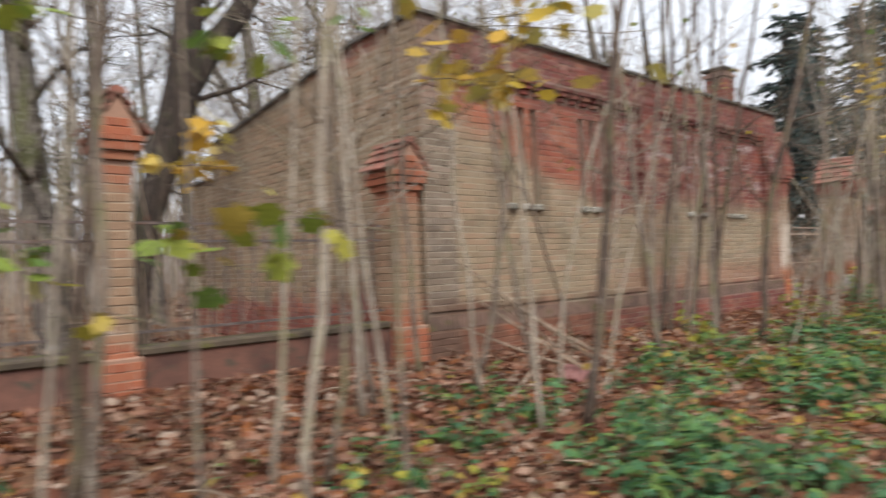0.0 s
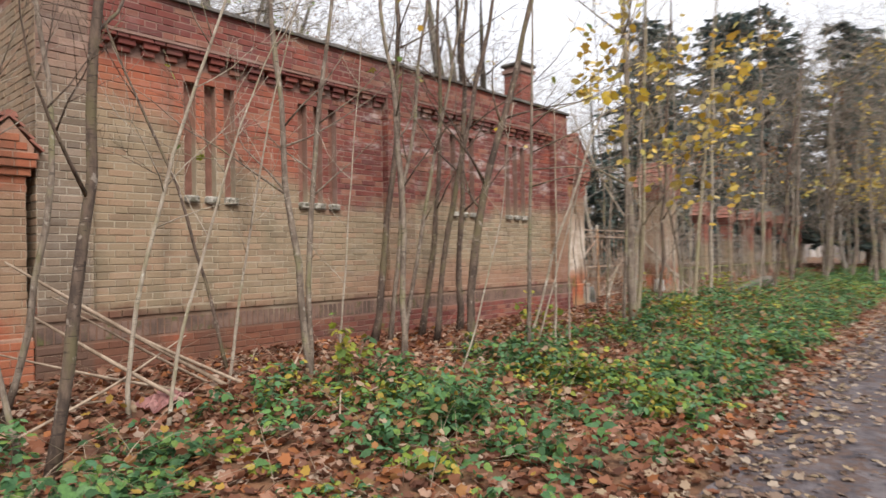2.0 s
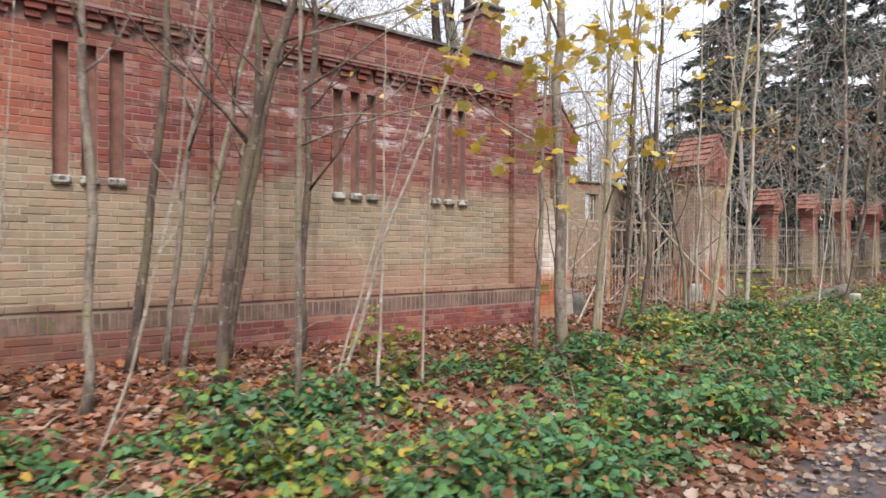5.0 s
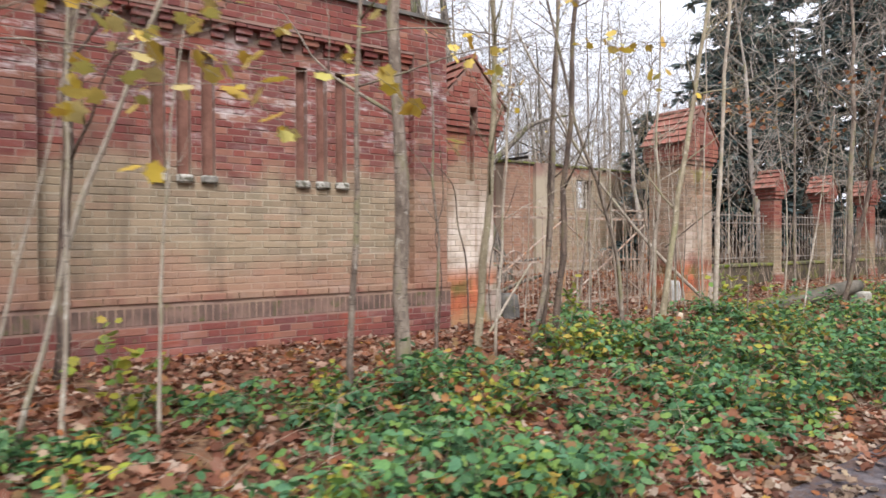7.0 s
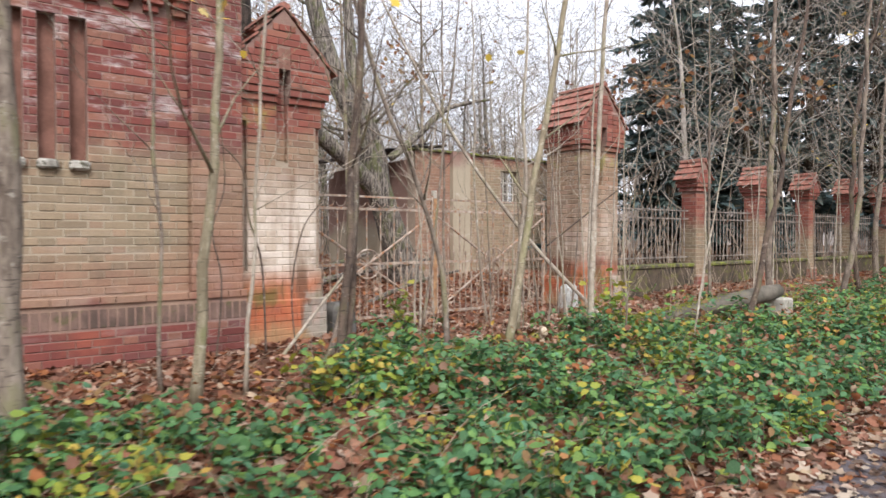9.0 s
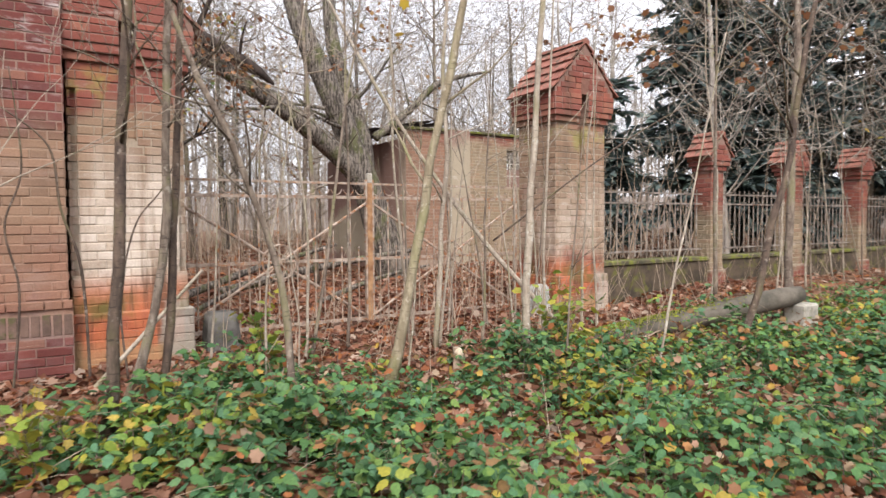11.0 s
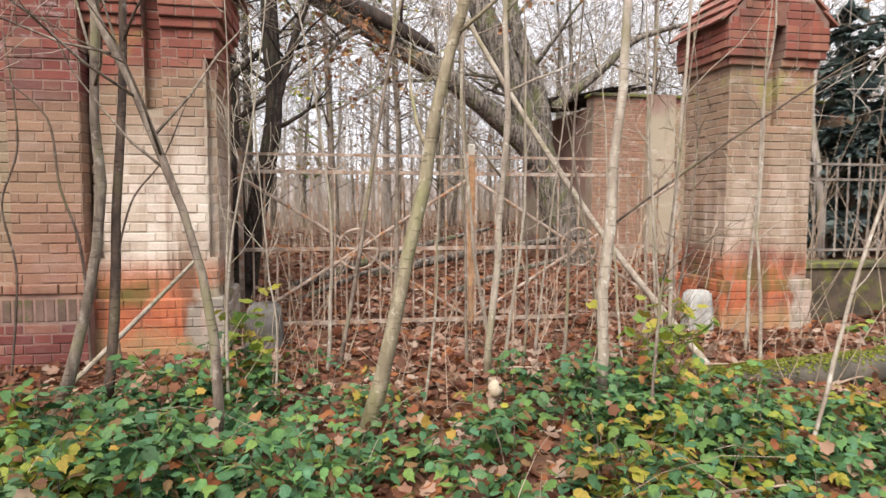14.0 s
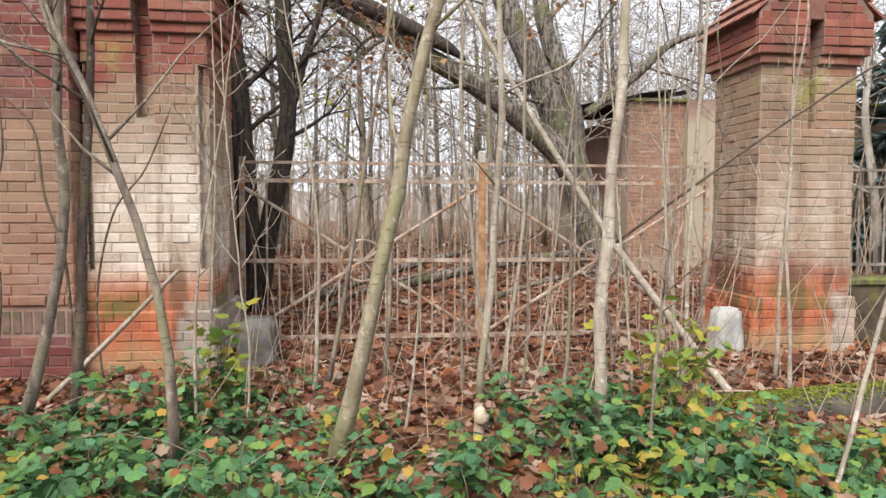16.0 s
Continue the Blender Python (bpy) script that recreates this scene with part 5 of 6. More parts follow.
# ---- yellow-leaved maples beside the track ----
def maple(x, y, h, r, lean, seed, leaves, boughs, label, material=YELLOW, size=0.09):
    """A young maple whose boughs are given as (height, direction in degrees, length, rise)."""
    rnd = random.Random(seed)
    root = empty("young_maple", (x, y, ground_z(x, y) - 0.05), label, "maple")
    pts = [(Vector((lean[0] * z + 0.03 * noise.noise((z, seed, 1)), lean[1] * z, z)), max(r * (1 - 0.8 * z / h), 0.006)) for z in [h * k / 12 for k in range(13)]]
    v, f = tube_mesh([pts], 8)
    mesh_object("stem", v, f, BARK, root, True)
    levels = [[], [], []]
    for z, turn, length, rise in boughs:
        k = min(int(z / h * 12), 11)
        d = Vector((math.cos(radians(turn)), math.sin(radians(turn)), rise)).normalized()
        twig_paths(pts[k][0].lerp(pts[k + 1][0], z / h * 12 - k), d, length, r * 0.3, 0, rnd, levels, 0.04, 0.75, 5 if h < 8 else 4)
    joined_tubes("crown", levels, (5, 4, 3), BARK, root)
    leaf_cloud("leaves", leaves_on(levels[1] + levels[2], leaves, size, rnd, 0.7), MAPLE, material, root, "yellow lobed leaves")
    return root


maple(4.7, -2.6, 5.0, 0.03, (-0.02, -0.05), 3, 520, ((2.1, -75, 2.0, 0.35), (2.3, -40, 2.2, 0.2), (2.5, -60, 2.4, 0.3), (2.9, -30, 2.0, 0.3), (2.8, -100, 1.7, 0.3)), "young maple with yellow leaves over the brambles")
maple(7.4, -2.5, 5.2, 0.03, (0.02, -0.03), 4, 110, ((2.5, -60, 1.9, 0.3), (2.9, -10, 1.8, 0.25), (3.0, -90, 1.6, 0.3), (3.4, -150, 1.5, 0.3)), "young maple with yellow leaves over the brambles")
maple(-2.3, -3.0, 3.8, 0.018, (-0.03, 0.0), 5, 120, ((1.9, -60, 1.1, 0.3), (2.1, -110, 1.2, 0.25), (2.2, 0, 1.0, 0.3), (1.5, 150, 0.9, 0.3)), "young maple with last yellow leaves", YELLOW, 0.12)
maple(-3.2, -2.6, 3.6, 0.018, (-0.02, 0.0), 6, 95, ((1.3, -100, 0.9, 0.2), (1.0, 170, 0.9, 0.2), (1.9, -60, 1.0, 0.3), (2.3, 200, 0.9, 0.3)), "young maple with yellow-green leaves", LIME, 0.11)
maple(17.6, -0.8, 5.5, 0.03, (-0.04, -0.02), 7, 170, ((3.0, 190, 2.0, 0.3), (3.3, 220, 1.8, 0.2), (3.5, 150, 1.6, 0.3), (3.2, -60, 1.5, 0.3)), "young maple with russet leaves near the pier", RUSSET, 0.09)
maple(14.3, 5.2, 7.5, 0.06, (-0.04, 0.0), 8, 420, ((2.6, 180, 2.4, 0.3), (3.2, 200, 2.6, 0.3), (3.6, 160, 2.4, 0.4), (4.0, 20, 2.2, 0.4), (4.6, 190, 2.2, 0.4)), "maple with thin russet foliage behind the gate", RUSSET, 0.09)
maple(26.0, -1.6, 6.0, 0.05, (-0.02, -0.06), 9, 420, ((2.4, -120, 2.4, 0.2), (2.8, -60, 2.6, 0.3), (3.3, -150, 2.2, 0.3), (4.0, -90, 2.2, 0.3)), "yellow-leaved maple at the bend of the track")

for n, (x, y, h, count) in enumerate(((12.2, 11.5, 10, 700), (9.6, 14.5, 11, 600), (17.8, 15.5, 11, 600), (14.8, 19.0, 12, 600), (6.5, 13.0, 11, 350), (22.0, 13.5, 11, 400))):
    r3 = random.Random(200 + n)
    maple(x, y, h, 0.11, (r3.uniform(-0.05, 0.05), 0.0), 30 + n, count, [(h * r3.uniform(0.18, 0.85), r3.uniform(0, 360), r3.uniform(1.8, 3.6), r3.uniform(0.2, 0.7)) for _ in range(16)], f"tall maple with thin {'russet' if n else 'olive-yellow'} autumn foliage in the wood", RUSSET if n else LIME, 0.11)
for n, (x, y, h) in enumerate(((33.0, -2.4, 9), (38.0, -3.0, 10), (44.0, -2.6, 11), (51.0, -4.0, 11), (58.0, -7.0, 11), (30.0, -0.9, 9), (62.0, -11.0, 11), (46.0, -3.0, 3.4), (50.0, -4.6, 3.0), (54.0, -2.6, 3.8), (58.0, -5.0, 3.4))):
    r3 = random.Random(300 + n)
    maple(x, y, h, 0.12, (0, -0.03), 50 + n, 520, [(h * r3.uniform(0.2, 0.9), r3.uniform(0, 360), r3.uniform(1.8, 3.4), r3.uniform(0.2, 0.7)) for _ in range(16)], "tall maple with thin yellow autumn foliage beside the track", LIME if h < 5 else (YELLOW if n % 2 else RUSSET), 0.14)

# ---- undergrowth and fallen leaves ----
rng = np.random.default_rng(7)


def heights(x, y):
    return np.array([ground_z(a, b) for a, b in zip(x, y)])


def cover(x, y):
    """How thickly the brambles grow: patches, thin towards the wall and the west end."""
    out = np.empty(len(x))
    for i, (a, b) in enumerate(zip(x, y)):
        edge = road_edge(a)
        near_wall = -1.6 + 0.5 * noise.noise((a * 0.5, 0, 1)) + 0.75 * smooth(9.5, 11, a)
        band = smooth(edge + 0.1, edge + 0.7, b) * (1 - smooth(near_wall - 0.9, near_wall, b))
        patch = 0.34 + 0.2 * smooth(3.5, 8, a) + 1.25 * noise.noise((a * 0.75, b * 0.75, 4)) + 1.3 * noise.noise((a * 2.3, b * 2.3, 6))
        west = smooth(-2.2, 2.2, a + 0.35 * (b + 4))
        if 14.2 < a < 18:
            beam = -1.1 - (a - 14.62) * 0.217
            band *= smooth(0.12, 0.6, abs(b - beam + 0.2))
        out[i] = band * min(max(patch, 0.05 + 0.12 * smooth(7, 10.5, a)), 1.25) * (0.12 + 0.88 * west)
    return out


# bramble stems, each with whorls of leaflets
n = 25000
px, py = rng.uniform(-6, 34, n), rng.uniform(-5.7, -0.9, n)
keep = rng.random(n) < cover(px, py) * np.where(px > 20, 0.55, 1.0)
px, py = px[keep], py[keep]
pz = heights(px, py)
tall = np.clip(0.1 + 0.3 * np.array([noise.noise((a * 0.8, b * 0.8, 8)) + 0.5 * noise.noise((a * 2.1, b * 2.1, 3)) + 0.4 + 0.25 * smooth(8, 11, a) for a, b in zip(px, py)]), 0.05, 0.55) * rng.uniform(0.5, 1.25, len(px))
at, ax, nm, sz, cu = [], [], [], [], []
stem_paths = []
for x, y, z, h in zip(px, py, pz, tall):
    lean = rng.normal(0, 0.25, 2)
    whorls = 3 + int(h * 11)
    for w in range(whorls):
        f = (w + 1) / whorls
        c = np.array((x + lean[0] * f * h + rng.normal(0, 0.06), y + lean[1] * f * h + rng.normal(0, 0.06), z + h * f * rng.uniform(0.8, 1.1)))
        turn, base = rng.uniform(0, 6.28), rng.uniform(0.042, 0.088)
        tip = rng.normal(0, 0.5, 2)
        for k in range(3 if rng.random() < 0.7 else 5):
            a = turn + k * 1.35
            d = np.array((math.cos(a), math.sin(a), rng.uniform(-1.0, 0.25)))
            at.append(c + d * base * 0.65)
            ax.append(d)
            nm.append((tip[0] + rng.normal(0, 0.2), tip[1] + rng.normal(0, 0.2), 1))
            sz.append(base * rng.uniform(0.8, 1.15))
            cu.append(rng.uniform(-0.9, 0.1))
    if h > 0.2 and rng.random() < 0.5:
        stem_paths.append([(Vector((x, y, z - 0.02)), 0.004), (Vector((x + lean[0] * h * 0.5, y + lean[1] * h * 0.5, z + h * 0.6)), 0.003), (Vector((x + lean[0] * h, y + lean[1] * h, z + h)), 0.002)])
at, ax, nm, sz, cu = (np.array(a) for a in (at, ax, nm, sz, cu))
lime = rng.random(len(at)) < np.array([0.5 if noise.noise((p[0] * 0.9, p[1] * 0.9, 12)) + 0.5 * noise.noise((p[0] * 2.6, p[1] * 2.6, 1)) > 0.2 else 0.008 for p in at])
for name, mask, material, label in (("bramble_thicket", ~lime, BRAMBLE, "low dark green brambles between track and wall"), ("yellowing_brambles", lime, LIME, "yellow-green bramble leaves among the dark ones")):
    leaf_cloud(name, (at[mask], ax[mask], nm[mask], sz[mask], cu[mask]), SERRATED, material, None, label)
v, f = tube_mesh(stem_paths, 3)
tagged(mesh_object("bramble_stems", v, f, BROWN_BARK), "thin brown bramble stems", kind="stuff")


def litter(name, n, x0, x1, y0, y1, size, weight, material, label, tilt=0.35, lift=0.012, outline=MAPLE, spread=0.03):
    x, y = rng.uniform(x0, x1, n), rng.uniform(y0, y1, n)
    keep = rng.random(n) < np.array([weight(a, b) for a, b in zip(x, y)])
    x, y = x[keep], y[keep]
    k = len(x)
    z = heights(x, y) + lift + rng.uniform(0, spread, k)
    turn = rng.uniform(0, 6.28, k)
    axis = np.stack([np.cos(turn), np.sin(turn), rng.normal(0, tilt * 0.6, k)], 1)
    normal = np.stack([rng.normal(0, tilt, k), rng.normal(0, tilt, k), np.ones(k)], 1)
    leaf_cloud(name, (np.stack([x, y, z], 1), axis, normal, size * rng.uniform(0.6, 1.35, k), rng.uniform(-0.8, 1.1, k)), outline, material, None, label)


def clear_of_walls(a, b):
    return 0 if (0.3 < a < 10.2 and b > -0.02) else 1


litter("fallen_leaves", 40000, -7, 20, -5.6, 0.3, 0.078, lambda a, b: clear_of_walls(a, b) * smooth(road_edge(a) - 0.3, road_edge(a) + 0.3, b), FALLEN, "brown and orange fallen maple leaves on the ground", 0.5)
litter("fallen_leaves", 13000, 10.2, 20, 0.3, 9, 0.11, lambda a, b: 1.0 - 0.08 * b, FALLEN, "brown leaf litter behind the gate")
litter("fallen_leaves", 9000, -10, 40, 9, 26, 0.24, lambda a, b: 1.0, FALLEN, "brown leaf litter deep in the wood", outline=LEAFLET[::2])
litter("fallen_leaves", 8000, 20, 45, -5, 3, 0.14, lambda a, b: 1.0 if b > road_edge(a) else 0, FALLEN, "brown leaf litter farther along the track", outline=LEAFLET[::2])
litter("fallen_leaves", 4000, -9, 0.3, 0.3, 6, 0.12, lambda a, b: 1.0, FALLEN, "brown leaf litter behind the railing", outline=LEAFLET[::2])
litter("roadside_leaves", 22000, -4, 32, -7.6, -3.2, 0.066, lambda a, b: (1.0 if b > road_edge(a) - 0.5 else 0.30) * (1 - smooth(road_edge(a) + 0.2, road_edge(a) + 0.7, b)), ROADSIDE, "pale damp leaves along the edge of the track")
BRIGHT = leaf_material("bright_fallen_leaves", [(0.42, 0.27, 0.06), (0.34, 0.13, 0.05), (0.42, 0.31, 0.21), (0.38, 0.19, 0.075), (0.29, 0.145, 0.075), (0.25, 0.12, 0.07), (0.2, 0.085, 0.045), (0.34, 0.21, 0.14), (0.17, 0.08, 0.05), (0.28, 0.1, 0.045)], 0.7)
litter("bright_leaves", 10000, -5, 20, -5.6, -0.6, 0.058, lambda a, b: min(1.0, 1.2 * cover((a,), (b,))[0]), BRIGHT, "yellow, orange and cream leaves caught in the brambles", 0.9, 0.06, spread=0.3)
litter("bright_leaves", 1300, -5, 20, -5.6, -0.3, 0.07, lambda a, b: smooth(road_edge(a) - 0.5, road_edge(a), b), BRIGHT, "yellow and orange leaves on the brown litter", 0.5, 0.03)

stalks = []
for _ in range(900):
    x, y = rng.uniform(-4, 19), rng.uniform(-5.0, -0.6)
    if y < road_edge(x) + 0.3:
        continue
    z, w, l = ground_z(x, y), rng.uniform(0, 6.28), rng.uniform(0.25, 0.9)
    d = Vector((math.cos(w), math.sin(w), 0))
    rise, r = rng.uniform(0.15, 0.75), rng.uniform(0.0016, 0.0034)
    stalks.append([(Vector((x, y, z - 0.02)) + d * l * t + UP * (l * (1.9 * rise * t - rise * t * t)), r * (1 - 0.6 * t)) for t in (0, 0.25, 0.5, 0.75, 1)])
v, f = tube_mesh(stalks, 3)
tagged(mesh_object("dry_stalks", v, f, DEAD_WOOD), "straw-coloured dry stalks arching through the brambles", kind="stuff")

# seedlings with yellow-green leaves standing above the brambles
for n, (x, y, h) in enumerate(((14.05, -1.75, 0.85), (14.3, -1.5, 0.7), (11.5, -1.0, 0.55), (2.3, -2.2, 0.6), (5.9, -2.0, 0.6), (9.9, -2.3, 0.6))):
    r2 = random.Random(80 + n)
    root = empty("maple_seedling", (x, y, ground_z(x, y) - 0.03), "maple seedling with fresh yellow-green leaves among brambles", "seedling", "maple seedlings")
    levels = [[], []]
    for _ in range(6):
        twig_paths(Vector((r2.gauss(0, 0.05), r2.gauss(0, 0.05), 0)), Vector((r2.gauss(0, 0.25), r2.gauss(0, 0.25), 1)).normalized(), h * r2.uniform(0.6, 1.1), 0.006, 0, r2, levels, 0, 0.9, 4)
    joined_tubes("crown", levels, (4, 3), BARK, root)
    leaf_cloud("leaves", leaves_on(levels[0] + levels[1], 75, 0.085, r2, 0.3), MAPLE, LIME, root, "fresh yellow-green leaves")

# ---- distance: thickets and the far wood ----
rnd = random.Random(77)
brush = []
for _ in range(4400):
    x, y = rnd.uniform(-14, 42), 1.8 + 30 * rnd.random() ** 1.1
    if not free_spot(x, y):
        continue
    z = ground_z(x, y)
    h = rnd.uniform(0.6, 3.2)
    l = Vector((rnd.gauss(0, 0.22), rnd.gauss(0, 0.22), 1))
    r = rnd.uniform(0.004, 0.016)
    brush.append([(Vector((x, y, z - 0.05)), r), (Vector((x, y, z)) + l * h * 0.5, r * 0.7), (Vector((x + rnd.gauss(0, 0.12), y, z)) + l * h, r * 0.3)])
for _ in range(260):
    x, y = rnd.uniform(11.2, 15.6) if rnd.random() < 0.4 else rnd.uniform(15.5, 24), rnd.uniform(-1.6, 1.0)
    z = ground_z(x, y)
    h = rnd.uniform(0.3, 1.5)
    l = Vector((rnd.gauss(0, 0.35), rnd.gauss(0, 0.35), 1))
    brush.append([(Vector((x, y, z - 0.03)), 0.0035), (Vector((x, y, z)) + l * h * 0.5, 0.003), (Vector((x + rnd.gauss(0, 0.1), y, z)) + l * h, 0.0015)])
v, f = tube_mesh(brush, 3)
tagged(mesh_object("dry_shoots", v, f, DEAD_WOOD), "thin dry shoots and stalks in the wood", kind="stuff")

far = []
for _ in range(1100):
    w, d = rnd.uniform(0, 2 * math.pi), rnd.uniform(32, 75)
    x, y = 10 + d * math.cos(w), d * math.sin(w) - 4
    if -12 < y < -3.5 and (x < -10 or 20 < x < 52) and rnd.random() < 0.97:
        continue
    h, r = rnd.uniform(7, 13), rnd.uniform(0.06, 0.2)
    l = Vector((rnd.gauss(0, 0.04), rnd.gauss(0, 0.04), 1))
    far.append([(Vector((x, y, -0.6)), r), (Vector((x, y, 0)) + l * h * 0.5, r * 0.7), (Vector((x, y, 0)) + l * h, r * 0.2)])
    for _ in range(9):
        z = h * rnd.uniform(0.25, 0.95)
        p = Vector((x, y, 0)) + l * z
        q = p + Vector((rnd.gauss(0, 1.2), rnd.gauss(0, 1.2), rnd.uniform(0.5, 2.2)))
        far.append([(p, r * 0.3), (p.lerp(q, 0.5) + Vector((0, 0, 0.15)), r * 0.2), (q, 0.008)])
for _ in range(9000):
    x, y, z = rnd.uniform(-22, 55), 9 + 34 * rnd.random(), 1.0 + 10 * rnd.random()
    if 10.5 < x < 24 and y < 13:
        continue
    d = Vector((rnd.gauss(0, 1), rnd.gauss(0, 1), rnd.gauss(0.5, 0.6))).normalized()
    p, l = Vector((x, y, z)), rnd.uniform(0.6, 2.0)
    q = p + d * l
    far.append([(p, 0.011), (p.lerp(q, 0.5) + side_vector(d, rnd) * 0.08 * l, 0.008), (q, 0.003)])
for _ in range(8500):
    x = rnd.uniform(28, 54)
    p = Vector((x, rnd.uniform(-3.4, 1.6) - 0.03 * (x - 23), 2.0 + 10 * rnd.random()))
    d, l = Vector((rnd.gauss(0, 1), rnd.gauss(0, 1), rnd.gauss(0.7, 0.6))).normalized(), rnd.uniform(0.4, 1.5)
    q = p + d * l
    far.append([(p, 0.009), (p.lerp(q, 0.5) + side_vector(d, rnd) * 0.1 * l, 0.007), (q, 0.003)])
for _ in range(1500):
    p = Vector((rnd.uniform(17, 27), rnd.uniform(-1.5, 2.6), rnd.uniform(2.2, 8)))
    d, l = Vector((rnd.gauss(0, 1), rnd.gauss(0, 1), rnd.gauss(0.8, 0.5))).normalized(), rnd.uniform(0.3, 1.3)
    q = p + d * l
    far.append([(p, 0.007), (p.lerp(q, 0.5) + side_vector(d, rnd) * 0.1 * l, 0.005), (q, 0.002)])
for _ in range(12000):
    p = Vector((rnd.uniform(6, 34), rnd.uniform(12, 32), rnd.uniform(2.0, 13)))
    d, l = Vector((rnd.gauss(0, 1), rnd.gauss(0, 1), rnd.gauss(0.5, 0.6))).normalized(), rnd.uniform(0.5, 1.8)
    q = p + d * l
    far.append([(p, 0.011), (p.lerp(q, 0.5) + side_vector(d, rnd) * 0.08 * l, 0.008), (q, 0.003)])
for x0, x1, y0, y1, z0, count in ((-2, 16, 8.5, 17, 4.0, 5200), (17, 46, 12, 34, 3.0, 9000)):
    for _ in range(count):
        p = Vector((rnd.uniform(x0, x1), rnd.uniform(y0, y1), rnd.uniform(z0, 12.5)))
        d, l = Vector((rnd.gauss(0, 1), rnd.gauss(0, 1), rnd.gauss(0.6, 0.6))).normalized(), rnd.uniform(0.5, 1.9)
        q = p + d * l
        far.append([(p, 0.011), (p.lerp(q, 0.5) + side_vector(d, rnd) * 0.1 * l, 0.008), (q, 0.003)])
v, f = tube_mesh(far, 3)
tagged(mesh_object("far_wood", v, f, WOOD_GREY), "grey trunks of the distant wood", kind="stuff")

# a rim of woodland beyond sixty metres, haze put into its pale colour
HAZE = simple_material("far_woodland_haze", (0.24, 0.215, 0.20), (0.46, 0.43, 0.41), 0.8, 4.0, 1.0, 0, (1, 1, 0.4), 0.0)
rim_v, rim_f, m = [], [], 240
for i in range(m):
    w = 2 * math.pi * i / m
    d = 85 + 4 * noise.noise((i * 0.7, 0, 0))
    h = 4.6 + 1.8 * noise.noise((i * 0.31, 1, 0)) + 1.2 * noise.noise((i * 1.7, 5, 0))
    rim_v += [(10 + d * math.cos(w), d * math.sin(w), -3), (10 + d * math.cos(w), d * math.sin(w), h)]
    j = (i + 1) % m
    rim_f.append((2 * i, 2 * j, 2 * j + 1, 2 * i + 1))
tagged(mesh_object("backdrop", rim_v, rim_f, HAZE), "edge of distant woodland, haze painted into its grey-brown", "backdrop", kind="structure")


# ---- the ruined outbuilding behind the gate ----
ruin = empty("ruined_outbuilding", (17.3, 7.3, 0), "roofless brick outbuilding with a grated window behind the gate", "building")
RX0, RX1, RY, RTOP = 17.35, 24.5, 7.3, 3.5
wx0, wx1, wz0, wz1 = 20.35, 21.1, 2.2, 3.15


def ruin_part(name, bm, material, label=""):
    bmesh.ops.translate(bm, vec=(-17.3, -7.3, 0), verts=bm.verts)
    return part(name, bm, material, ruin, label)


FADED_BRICK, FADED_MORTAR = (brick_material(n, m, 3.4, 0.1, strength=0.5) for n, m in (("faded_brick", False), ("faded_mortar", True)))
RUIN_BRICK, RUIN_MORTAR = brick_material("ruin_brick", False, 3.3, 0.1), brick_material("ruin_mortar", True, 3.3, 0.1)
red_wall = ruin_part("red_wall", boxed((RX0, 18.5, RY, RY + 0.36, -0.4, RTOP)), FADED_MORTAR, "bare red brick corner")
ruin_part("wall_panel", boxed((18.5, wx0, RY, RY + 0.36, -0.4, RTOP)), RUIN_MORTAR)
ruin_part("wall_panel", boxed((wx1, RX1, RY, RY + 0.36, -0.4, RTOP)), RUIN_MORTAR)
ruin_part("wall_panel", boxed((wx0, wx1, RY, RY + 0.36, -0.4, wz0)), RUIN_MORTAR)
rwall = ruin_part("wall_panel", boxed((wx0, wx1, RY, RY + 0.36, wz1, RTOP)), RUIN_MORTAR)
ruin_part("side_wall", boxed((RX0, RX0 + 0.36, RY + 0.36, RY + 4.5, -0.4, RTOP - 0.2)), RED_MORTAR)
ruin_part("rear_wall", boxed((RX0, RX1, RY + 4.5, RY + 4.86, -0.4, RTOP - 0.4)), RED_MORTAR)
ruin_part("pilaster", boxed((18.5, 19.1, RY - 0.14, RY, -0.4, RTOP + 0.05)), RUIN_MORTAR, "stained pilaster")
ruin_part("coping", boxed((RX0 - 0.05, RX1, RY - 0.07, RY + 0.4, RTOP, RTOP + 0.07), bevel=0.015), MOSSY)
rb = Bond(red_wall, FADED_BRICK, Vector((18, RY, 2.5)), 120)
rb2 = Bond(rwall, RUIN_BRICK, Vector((20, RY, 2.5)), 120)
rb.face((RX0 - 17.3, RY - 7.3, 0), RIGHT, FRONT, 1.15, 0.4, RTOP, seed=90)
rb2.face((19.1 - 17.3, RY - 7.3, 0), RIGHT, FRONT, 5.4, 0.4, RTOP, [(wx0 - 19.1, wx1 - 19.1, wz0, wz1)], seed=91)
for x in (20.54, 20.73, 20.92):
    ruin_part("window_bar", boxed((x - 0.012, x + 0.012, RY + 0.1, RY + 0.125, wz0, wz1)), STONE)
for z in (2.5, 2.82):
    ruin_part("window_bar", boxed((wx0, wx1, RY + 0.126, RY + 0.145, z - 0.012, z + 0.012)), STONE)
